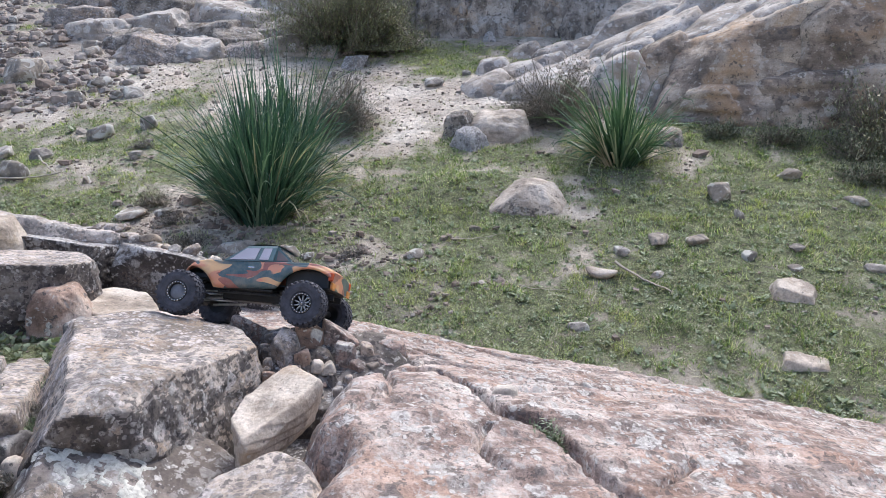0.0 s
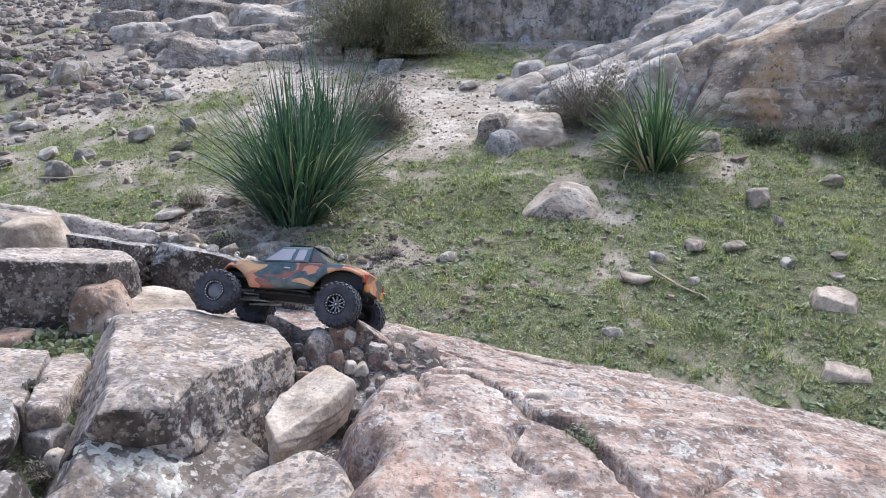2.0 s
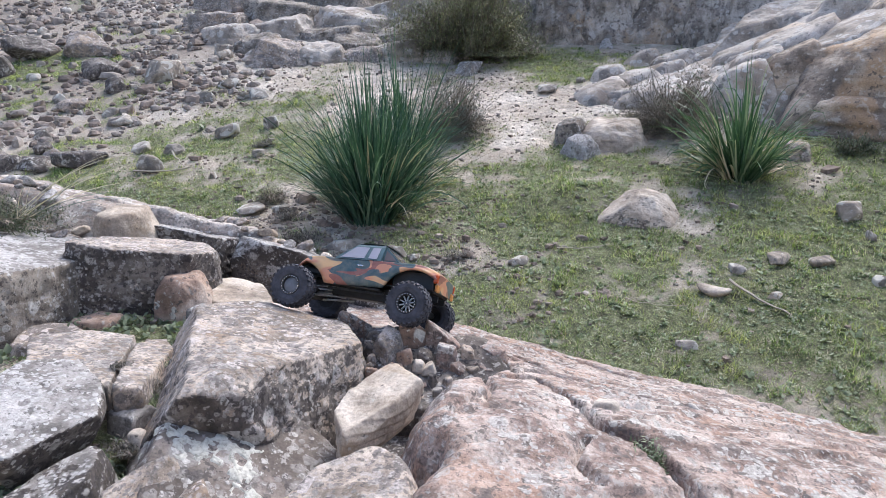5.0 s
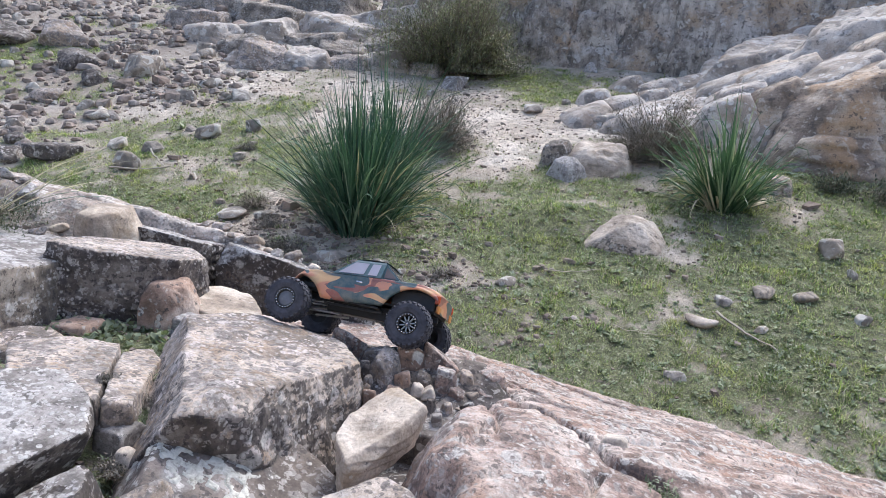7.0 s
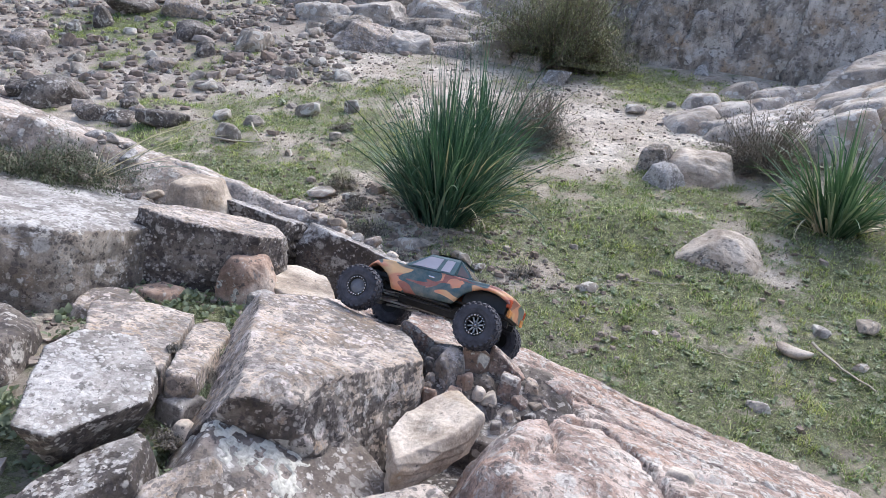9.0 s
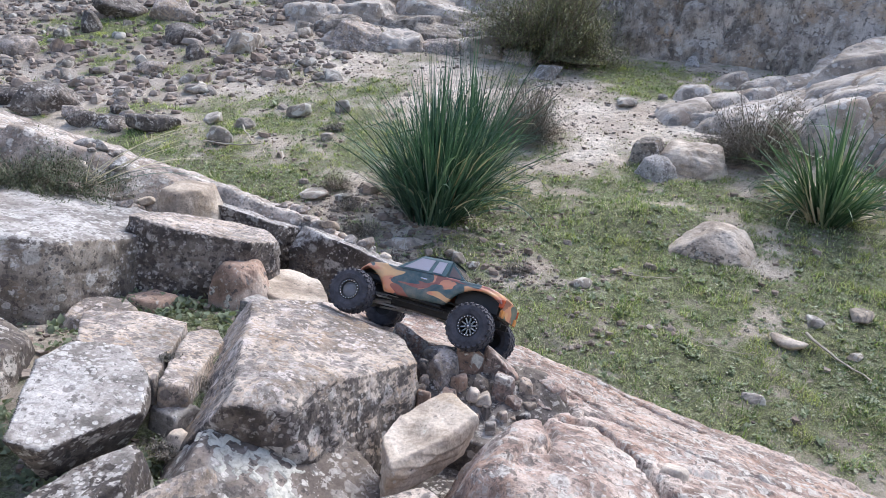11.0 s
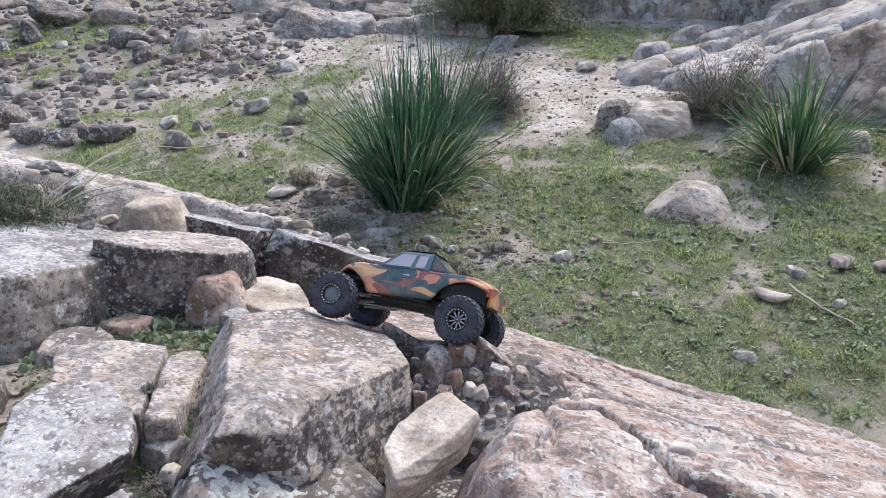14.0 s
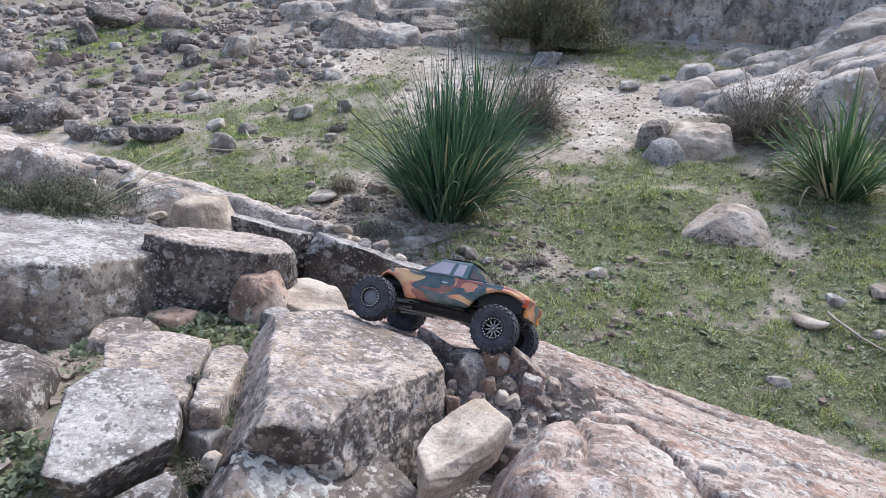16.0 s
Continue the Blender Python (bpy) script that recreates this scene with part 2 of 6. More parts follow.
def blades(base, az, lean, length, width, curl, sections=6, fold=0.25, taper=0.6, twist=None, kink=None):
    """Leaf blades: base (n, 3), heading and lean from upright (radians), and how far they arch over along their length."""
    n = len(base)
    s = np.linspace(0, 1, sections)[None, :]
    ang = lean[:, None] + curl[:, None] * s**1.6
    if kink is not None:
        ang = ang + kink[1][:, None] * (s > kink[0][:, None])
    step = length[:, None] / (sections - 1)
    hor = np.concatenate([np.zeros((n, 1)), np.cumsum(np.sin((ang[:, 1:] + ang[:, :-1]) / 2) * step, 1)], 1)
    ver = np.concatenate([np.zeros((n, 1)), np.cumsum(np.cos((ang[:, 1:] + ang[:, :-1]) / 2) * step, 1)], 1)
    ca, sa = np.cos(az)[:, None], np.sin(az)[:, None]
    mid = np.stack([base[:, 0:1] + hor * ca, base[:, 1:2] + hor * sa, base[:, 2:3] + ver], -1)
    tw = np.zeros(n) if twist is None else twist
    tw = tw[:, None] * s
    w = width[:, None] * np.clip((1 - s**2.2) * (0.75 + taper * s * (1 - s)), 0.03, None) * 0.5
    side = np.stack([-sa * np.cos(tw) + 0 * s, ca * np.cos(tw) + 0 * s, np.sin(tw)], -1)
    up = np.stack([-np.cos(ang) * ca, -np.cos(ang) * sa, np.sin(ang)], -1)
    v = np.stack([mid - side * w[..., None] + up * (fold * w)[..., None], mid, mid + side * w[..., None] + up * (fold * w)[..., None]], 2) if fold else np.stack([mid - side * w[..., None], mid + side * w[..., None]], 2)
    k = v.shape[2]
    return v.reshape(-1, 3), rows_to_faces(n, sections, k)


def tubes(paths, radii, sides=5):
    """Thin tapering stems along paths of (n, sections, 3)."""
    n, s, _ = paths.shape
    t = np.gradient(paths, axis=1)
    t /= np.linalg.norm(t, axis=2, keepdims=True) + 1e-9
    a = np.cross(t, np.array([0.3, 0.2, 0.93]))
    a /= np.linalg.norm(a, axis=2, keepdims=True) + 1e-9
    b = np.cross(t, a)
    th = np.linspace(0, 2 * math.pi, sides + 1)
    v = paths[:, :, None] + radii[..., None, None] * (a[:, :, None] * np.cos(th)[:, None] + b[:, :, None] * np.sin(th)[:, None])
    return v.reshape(-1, 3), rows_to_faces(n, s, sides + 1)


def merge(pieces):
    vs, fs, at = [], [], 0
    for v, f in pieces:
        vs.append(v)
        fs.append(f + at)
        at += len(v)
    return np.concatenate(vs), np.concatenate(fs)


# ---- materials ----
class Nodes:
    def __init__(self, name):
        self.mat = bpy.data.materials.new(name)
        self.mat.use_nodes = True
        self.t = self.mat.node_tree
        self.bsdf = self.t.nodes["Principled BSDF"]
        self.pos = self.t.nodes.new("ShaderNodeNewGeometry").outputs["Position"]

    def link(self, a, b):
        if isinstance(a, (int, float, tuple)):
            b.default_value = a if not isinstance(a, tuple) or len(a) == 4 or b.type == "VECTOR" else (*a, 1)
        else:
            self.t.links.new(a, b)

    def noise(self, scale, detail=5, rough=0.55, distort=0.0, vec=None, shift=None):
        n = self.t.nodes.new("ShaderNodeTexNoise")
        v = vec if vec is not None else self.pos
        if shift is not None:
            add = self.t.nodes.new("ShaderNodeVectorMath")
            self.link(v, add.inputs[0])
            self.link(shift, add.inputs[1])
            v = add.outputs[0]
        self.link(v, n.inputs["Vector"])
        n.inputs["Scale"].default_value, n.inputs["Detail"].default_value = scale, detail
        n.inputs["Roughness"].default_value, n.inputs["Distortion"].default_value = rough, distort
        return n.outputs["Fac"]

    def cells(self, scale, feature="F1", out="Distance", rand=1.0, vec=None):
        n = self.t.nodes.new("ShaderNodeTexVoronoi")
        n.feature = feature
        self.link(vec if vec is not None else self.pos, n.inputs["Vector"])
        n.inputs["Scale"].default_value, n.inputs["Randomness"].default_value = scale, rand
        return n.outputs[out]

    def stretch(self, sx, sy, sz, rz=0.0, rx=0.0):
        m = self.t.nodes.new("ShaderNodeMapping")
        self.link(self.pos, m.inputs["Vector"])
        m.inputs["Scale"].default_value, m.inputs["Rotation"].default_value = (sx, sy, sz), (radians(rx), 0, radians(rz))
        return m.outputs[0]

    def ramp(self, fac, stops):
        r = self.t.nodes.new("ShaderNodeValToRGB")
        self.link(fac, r.inputs[0])
        e = r.color_ramp.elements
        while len(e) < len(stops):
            e.new(0.5)
        for el, (at, col) in zip(e, stops):
            el.position, el.color = at, (col, col, col, 1) if isinstance(col, (int, float)) else (*col, 1)
        return r.outputs[0]

    def mix(self, fac, a, b, blend="MIX"):
        m = self.t.nodes.new("ShaderNodeMix")
        m.data_type, m.blend_type = "RGBA", blend
        self.link(fac, m.inputs[0])
        self.link(a, m.inputs[6])
        self.link(b, m.inputs[7])
        return m.outputs[2]

    def math(self, op, a, b=0.0, clamp=False):
        m = self.t.nodes.new("ShaderNodeMath")
        m.operation, m.use_clamp = op, clamp
        self.link(a, m.inputs[0])
        self.link(b, m.inputs[1])
        return m.outputs[0]

    def random(self):
        return self.t.nodes.new("ShaderNodeObjectInfo").outputs["Random"]

    def island(self):
        return self.t.nodes.new("ShaderNodeNewGeometry").outputs["Random Per Island"]

    def attribute(self, name):
        a = self.t.nodes.new("ShaderNodeAttribute")
        a.attribute_name = name
        return a.outputs["Fac"]

    def bump(self, height, strength=0.5, distance=0.01, under=None):
        b = self.t.nodes.new("ShaderNodeBump")
        self.link(height, b.inputs["Height"])
        b.inputs["Strength"].default_value, b.inputs["Distance"].default_value = strength, distance
        if under is not None:
            self.link(under, b.inputs["Normal"])
        return b.outputs[0]

    def finish(self, color, rough=0.8, normal=None, **more):
        self.link(color, self.bsdf.inputs["Base Color"])
        self.link(rough, self.bsdf.inputs["Roughness"])
        if normal is not None:
            self.link(normal, self.bsdf.inputs["Normal"])
        for key, value in more.items():
            self.link(value, self.bsdf.inputs[key.replace("_", " ")])
        return self.mat


def rock_material(name, low, mid, high, pale=(0.55, 0.54, 0.5), pale_at=0.6, dark=(0.09, 0.085, 0.085), dark_at=0.6, tint=(0.42, 0.2, 0.11), tint_at=0.68, grey_at=0.56, pit_at=0.405, grain=1.0, streak=0.0, scale=1.0, relief=0.008, strike=28, specks=True, grainwise=(1.6, 7.0, 9.0)):
    """Weathered sandstone: three tones, crusts of pale and dark lichen, rusty patches and a sandy grain."""
    k = Nodes(name)
    shift = k.t.nodes.new("ShaderNodeCombineXYZ")
    k.link(k.math("MULTIPLY", k.random(), 37.0), shift.inputs[0])
    k.link(k.math("MULTIPLY", k.random(), 11.0), shift.inputs[2])
    s = shift.outputs[0]
    big = k.noise(7.5 * scale, 9, 0.62, 0.5, shift=s)
    col = k.ramp(big, [(0.4, (low[0] * 0.8, low[1] * 0.8, low[2] * 0.8)), (0.46, low), (0.52, mid), (0.6, high)])
    mid_n = k.noise(15 * scale, 10, 0.66, 0.5, shift=s)
    col = k.mix(0.8, col, k.ramp(mid_n, [(0.36, 0.62), (0.46, 0.92), (0.55, 1.05), (0.66, 1.22)]), "MULTIPLY")
    if streak:
        band = k.noise(4.0, 8, 0.7, 0.3, vec=k.stretch(*grainwise, strike))
        col = k.mix(streak, col, k.ramp(band, [(0.38, 0.45), (0.48, 0.95), (0.62, 1.3)]), "MULTIPLY")
    rust = k.noise(5.5 * scale, 7, 0.65, 0.6, shift=(3.1, 7.7, 1.3))
    col = k.mix(k.ramp(rust, [(tint_at - 0.09, 0.0), (tint_at + 0.02, 0.75)]), col, tint)
    # crusts of lichen: a patchwork of ragged thalli, pale, grey or dark
    warp = k.t.nodes.new("ShaderNodeTexNoise")
    k.link(k.pos, warp.inputs["Vector"])
    warp.inputs["Scale"].default_value, warp.inputs["Detail"].default_value, warp.inputs["Roughness"].default_value = 60 * scale, 4, 0.6
    off = k.t.nodes.new("ShaderNodeVectorMath")
    off.operation = "MULTIPLY_ADD"
    k.link(warp.outputs["Color"], off.inputs[0])
    off.inputs[1].default_value = (0.007 / scale,) * 3
    k.link(k.pos, off.inputs[2])
    crust_mask = None
    for size, where in ((24, (6.4, 3.2, 0.5)), (52, (2.2, 4.1, 8.8)), (110, (7.3, 1.6, 3.4)))[: 3 if specks else 2]:
        vor = k.t.nodes.new("ShaderNodeTexVoronoi")
        k.link(off.outputs[0], vor.inputs["Vector"])
        vor.inputs["Scale"].default_value = size * scale
        cell = k.t.nodes.new("ShaderNodeSeparateColor")
        k.link(vor.outputs["Color"], cell.inputs[0])
        round_edge = k.ramp(vor.outputs["Distance"], [(0.44, 1.0), (0.54, 0.0)])
        for pick, at, tone, amount in ((0, grey_at, k.mix(mid_n, (0.195, 0.18, 0.172), (0.39, 0.365, 0.35)), 0.75), (1, dark_at, k.mix(mid_n, dark, (dark[0] * 2, dark[1] * 2, dark[2] * 2)), 0.8), (2, pale_at, k.mix(k.ramp(k.noise(110, 4, 0.7), [(0.4, 0.0), (0.6, 1.0)]), (pale[0] * 0.85, pale[1] * 0.85, pale[2] * 0.85), (pale[0] * 1.15, pale[1] * 1.15, pale[2] * 1.15)), 0.92)):
            drift = k.noise(6 * scale, 6, 0.66, 0.5, shift=(where[0] + pick * 5, where[1], where[2]))
            lot = k.math("ADD", k.math("MULTIPLY", k.math("SUBTRACT", cell.outputs[pick], 0.5), 0.22), drift)
            mask = k.math("MULTIPLY", k.ramp(lot, [(at, 0.0), (at + 0.02, amount)]), round_edge)
            col = k.mix(mask, col, tone)
            if pick == 2:
                crust_mask = mask if crust_mask is None else k.math("MAXIMUM", crust_mask, mask)
    # specks and pits
    fine = k.noise(150, 4, 0.75)
    col = k.mix(0.35 * grain, col, k.ramp(fine, [(0.38, 0.5), (0.5, 1.0), (0.62, 1.4)]), "MULTIPLY")
    pit = k.noise(58 * scale, 7, 0.68, shift=(5.0, 2.0, 9.0))
    col = k.mix(k.ramp(pit, [(pit_at, 0.8), (pit_at + 0.015, 0.0)]), col, (dark[0] * 0.9, dark[1] * 0.9, dark[2] * 0.9))
    col = k.mix(k.ramp(pit, [(0.985 - pit_at, 0.0), (1.0 - pit_at, 0.55)]), col, pale)
    n1 = k.bump(k.noise(20 * scale, 10, 0.58, 0.3, shift=s), 0.55, relief)
    n2 = k.bump(crust_mask, 0.4, 0.003, n1)
    n3 = k.bump(k.math("ADD", fine, k.math("MULTIPLY", pit, 2.0)), 0.4, 0.0025, n2)
    return k.finish(col, k.ramp(mid_n, [(0.2, 0.95), (0.8, 0.8)]), n3, Specular_IOR_Level=0.25)


ROCK_PINK = rock_material("pink_sandstone", (0.275, 0.203, 0.178), (0.39, 0.312, 0.278), (0.47, 0.4, 0.364), pale=(0.455, 0.43, 0.41), pale_at=0.605, dark_at=0.6, dark=(0.125, 0.105, 0.1), tint=(0.37, 0.245, 0.19), tint_at=0.6, pit_at=0.415, grey_at=0.64, grain=1.5, streak=0.65, relief=0.012)
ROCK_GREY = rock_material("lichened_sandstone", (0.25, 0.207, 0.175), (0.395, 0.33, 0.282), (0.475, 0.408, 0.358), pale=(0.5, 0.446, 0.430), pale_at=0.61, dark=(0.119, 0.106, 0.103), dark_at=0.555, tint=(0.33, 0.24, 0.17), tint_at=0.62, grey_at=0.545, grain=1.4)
# Dark crust, made darker still so the colour holds shade of faces and gaps.
ROCK_DARK = rock_material("dark_crust_and_shade_sandstone", (0.095, 0.082, 0.075), (0.145, 0.125, 0.114), (0.21, 0.184, 0.168), pale=(0.42, 0.4, 0.385), pale_at=0.61, dark=(0.05, 0.044, 0.045), dark_at=0.56, tint=(0.17, 0.115, 0.082), grey_at=0.66)
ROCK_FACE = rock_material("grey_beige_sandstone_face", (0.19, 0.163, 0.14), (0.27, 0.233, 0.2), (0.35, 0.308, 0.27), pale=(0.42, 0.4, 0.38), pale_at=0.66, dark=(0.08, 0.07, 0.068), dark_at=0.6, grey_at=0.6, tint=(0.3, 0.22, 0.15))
ROCK_TAN = rock_material("fresh_tan_sandstone", (0.4, 0.335, 0.28), (0.51, 0.44, 0.375), (0.58, 0.515, 0.455), pale_at=0.78, dark_at=0.76, tint=(0.43, 0.33, 0.235), tint_at=0.66, pit_at=0.34, grey_at=0.74, relief=0.006)
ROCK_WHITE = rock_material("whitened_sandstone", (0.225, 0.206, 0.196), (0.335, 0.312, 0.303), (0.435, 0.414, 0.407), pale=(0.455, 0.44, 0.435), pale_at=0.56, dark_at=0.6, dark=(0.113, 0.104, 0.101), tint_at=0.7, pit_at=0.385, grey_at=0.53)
ROCK_RED = rock_material("rusty_sandstone", (0.375, 0.265, 0.212), (0.46, 0.35, 0.29), (0.52, 0.43, 0.375), pale_at=0.64, dark_at=0.68, tint_at=0.62, tint=(0.42, 0.275, 0.2), pit_at=0.38, grey_at=0.7)
ROCK_LEDGE = rock_material("ledge_sandstone", (0.173, 0.145, 0.130), (0.234, 0.198, 0.180), (0.295, 0.256, 0.235), pale=(0.520, 0.495, 0.477), pale_at=0.64, dark=(0.087, 0.078, 0.076), dark_at=0.58, grey_at=0.56, tint_at=0.76, scale=0.7)
ROCK_CLIFF = rock_material("cliff_sandstone", (0.27, 0.215, 0.175), (0.4, 0.325, 0.262), (0.54, 0.455, 0.375), pale=(0.56, 0.5, 0.44), pale_at=0.66, dark_at=0.69, dark=(0.133, 0.112, 0.1), tint=(0.45, 0.3, 0.185), tint_at=0.6, grey_at=0.68, scale=0.4, relief=0.03, streak=0.5, strike=-20, specks=False)
ROCK_WALL = rock_material("grey_wall_sandstone", (0.27, 0.23, 0.2), (0.4, 0.347, 0.307), (0.49, 0.437, 0.395), pale=(0.52, 0.48, 0.445), pale_at=0.64, dark_at=0.65, dark=(0.11, 0.095, 0.09), tint=(0.4, 0.29, 0.2), tint_at=0.6, grey_at=0.62, scale=0.5, relief=0.03, streak=0.55, strike=0, specks=False, grainwise=(5.0, 5.0, 0.7))
ROCK_SMOOTH = rock_material("pale_worn_sandstone", (0.36, 0.31, 0.27), (0.45, 0.395, 0.35), (0.52, 0.47, 0.43), pale=(0.53, 0.5, 0.475), pale_at=0.58, dark_at=0.63, dark=(0.131, 0.121, 0.115), tint_at=0.66, tint=(0.335, 0.255, 0.195), pit_at=0.36, grey_at=0.59, scale=0.5, relief=0.02, specks=False)

ROCK_RIDGE = rock_material("layered_ridge_sandstone", (0.33, 0.275, 0.24), (0.43, 0.37, 0.33), (0.5, 0.445, 0.405), pale=(0.54, 0.51, 0.485), pale_at=0.6, dark_at=0.62, dark=(0.131, 0.121, 0.115), tint_at=0.66, tint=(0.38, 0.28, 0.22), pit_at=0.38, grey_at=0.6, streak=0.75, strike=-14)


def stone_material():
    k = Nodes("field_stone")
    r = k.random()
    col = k.ramp(r, [(0.0, (0.17, 0.155, 0.142)), (0.3, (0.27, 0.235, 0.202)), (0.55, (0.36, 0.305, 0.255)), (0.8, (0.3, 0.275, 0.257)), (1.0, (0.43, 0.385, 0.34))])
    n = k.noise(16, 8, 0.65, 0.3)
    col = k.mix(0.8, col, k.ramp(n, [(0.36, 0.5), (0.5, 0.95), (0.64, 1.4)]), "MULTIPLY")
    crust = k.noise(13, 10, 0.68, 0.7, shift=(4, 4, 1))
    col = k.mix(k.ramp(crust, [(0.54, 0.0), (0.555, 0.8)]), col, (0.55, 0.53, 0.49))
    col = k.mix(k.ramp(crust, [(0.425, 0.8), (0.44, 0.0)]), col, (0.17, 0.155, 0.145))
    return k.finish(col, 0.9, k.bump(k.noise(30, 9, 0.66), 0.7, 0.012), Specular_IOR_Level=0.25)


def scree_material():
    k = Nodes("scree_stone")
    col = k.ramp(k.island(), [(0.0, (0.15, 0.125, 0.112)), (0.3, (0.25, 0.2, 0.172)), (0.6, (0.31, 0.258, 0.225)), (0.85, (0.27, 0.238, 0.22)), (1.0, (0.42, 0.37, 0.33))])
    n = k.noise(22, 7, 0.65)
    col = k.mix(0.7, col, k.ramp(n, [(0.36, 0.55), (0.64, 1.4)]), "MULTIPLY")
    return k.finish(col, 0.92, k.bump(k.noise(60, 6, 0.7), 0.6, 0.006), Specular_IOR_Level=0.2)


def ground_material():
    k = Nodes("sandy_turf")
    green = k.attribute("meadow")
    n1, n2, n3 = k.noise(2.4, 8, 0.62), k.noise(22, 10, 0.74), k.noise(120, 5, 0.75)
    soil = k.ramp(n1, [(0.36, (0.47, 0.4, 0.335)), (0.5, (0.62, 0.55, 0.475)), (0.64, (0.74, 0.68, 0.61))])
    soil = k.mix(0.85, soil, k.ramp(n2, [(0.36, 0.55), (0.48, 1.0), (0.62, 1.3)]), "MULTIPLY")
    pebble = k.cells(60)
    soil = k.mix(k.ramp(pebble, [(0.18, 0.8), (0.34, 0.0)]), soil, k.ramp(k.noise(45, 3, 0.5), [(0.4, (0.36, 0.3, 0.26)), (0.5, (0.52, 0.46, 0.4)), (0.6, (0.7, 0.66, 0.61))]))
    soil = k.mix(k.ramp(k.noise(75, 6, 0.75), [(0.36, 0.5), (0.42, 0.0)]), soil, (0.17, 0.14, 0.11))
    soil = k.mix(k.math("MULTIPLY", k.attribute("rubbly"), 0.85), soil, k.mix(n2, (0.17, 0.14, 0.12), (0.36, 0.305, 0.262)))
    turf = k.ramp(n2, [(0.38, (0.058, 0.062, 0.034)), (0.46, (0.11, 0.128, 0.06)), (0.54, (0.18, 0.215, 0.094)), (0.66, (0.36, 0.36, 0.27))])
    turf = k.mix(0.8, turf, k.ramp(n3, [(0.36, 0.3), (0.5, 0.9), (0.64, 1.8)]), "MULTIPLY")
    n4 = k.noise(260, 4, 0.75, 0.6)
    turf = k.mix(k.ramp(n4, [(0.56, 0.0), (0.63, 0.6)]), turf, (0.46, 0.43, 0.32))
    turf = k.mix(k.ramp(n4, [(0.38, 0.8), (0.45, 0.0)]), turf, (0.07, 0.07, 0.04))
    soil = k.mix(k.ramp(green, [(0.02, 0.0), (0.25, 0.65)]), soil, k.mix(n2, (0.25, 0.21, 0.165), (0.52, 0.465, 0.395)))
    edge = k.math("ADD", green, k.math("MULTIPLY", k.math("SUBTRACT", n2, 0.5), 2.2))
    col = k.mix(k.ramp(edge, [(0.34, 0.0), (0.72, 0.9)]), soil, turf)
    nb = k.bump(n2, 0.8, 0.025)
    nb = k.bump(n3, 0.9, 0.008, nb)
    return k.finish(col, 0.95, nb, Specular_IOR_Level=0.15)


def leaf_material(name, stops, rough=0.45, through=0.2, patch=None):
    k = Nodes(name)
    col = k.ramp(k.island(), stops)
    if patch:
        # patches of another growth
        col = k.mix(k.ramp(k.noise(3.5, 5, 0.6, 0.5), [(0.46, 0.0), (0.6, 0.75)]), col, patch)
        col = k.mix(k.ramp(k.noise(5, 5, 0.6, 0.5, shift=(4.0, 9.0, 2.0)), [(0.5, 0.0), (0.62, 0.6)]), col, (0.07, 0.12, 0.04))
    col = k.mix(0.5, col, k.ramp(k.noise(30, 4, 0.6), [(0.3, 0.65), (0.7, 1.3)]), "MULTIPLY")
    k.finish(col, rough, None, Specular_IOR_Level=0.4)
    tr = k.t.nodes.new("ShaderNodeBsdfTranslucent")
    k.link(k.mix(1.0, col, (1.0, 1.1, 0.6), "MULTIPLY"), tr.inputs["Color"])
    mx = k.t.nodes.new("ShaderNodeMixShader")
    mx.inputs[0].default_value = through
    k.t.links.new(k.bsdf.outputs[0], mx.inputs[1])
    k.t.links.new(tr.outputs[0], mx.inputs[2])
    k.t.links.new(mx.outputs[0], k.t.nodes["Material Output"].inputs["Surface"])
    return k.mat


STONE, SCREE, GROUND = stone_material(), scree_material(), ground_material()
TUFT_LEAF = leaf_material("tuft_leaf", [(0.0, (0.03, 0.075, 0.052)), (0.5, (0.058, 0.125, 0.085)), (0.82, (0.1, 0.185, 0.125)), (0.94, (0.21, 0.3, 0.22)), (1.0, (0.45, 0.5, 0.4))], 0.33)
DRY_LEAF = leaf_material("dry_leaf", [(0.0, (0.36, 0.31, 0.22)), (0.5, (0.52, 0.46, 0.34)), (1.0, (0.68, 0.63, 0.52))], 0.7)
GRASS = leaf_material("grass_blade", [(0.0, (0.08, 0.12, 0.045)), (0.3, (0.21, 0.295, 0.105)), (0.58, (0.36, 0.46, 0.18)), (0.8, (0.54, 0.58, 0.31)), (1.0, (0.74, 0.7, 0.54))], 0.6, 0.4, (0.5, 0.52, 0.22))
HERB_LEAF = leaf_material("herb_leaf", [(0.0, (0.17, 0.21, 0.125)), (0.4, (0.26, 0.31, 0.2)), (0.8, (0.37, 0.41, 0.29)), (1.0, (0.52, 0.53, 0.44))], 0.7, 0.3)
BUSH_LEAF = leaf_material("bush_leaf", [(0.0, (0.1, 0.11, 0.065)), (0.5, (0.19, 0.2, 0.115)), (0.85, (0.3, 0.3, 0.18)), (1.0, (0.46, 0.42, 0.27))], 0.5, 0.2)
FRESH_LEAF = leaf_material("fresh_tuft_leaf", [(0.0, (0.048, 0.105, 0.06)), (0.5, (0.095, 0.178, 0.1)), (0.85, (0.17, 0.265, 0.165)), (1.0, (0.5, 0.52, 0.38))], 0.4)
# Dark heath green; on the scrub below the cliff it stands for shade.
DARK_LEAF = leaf_material("dark_and_shaded_scrub_leaf", [(0.0, (0.04, 0.055, 0.035)), (0.5, (0.085, 0.105, 0.06)), (1.0, (0.17, 0.185, 0.11))], 0.6, 0.1)
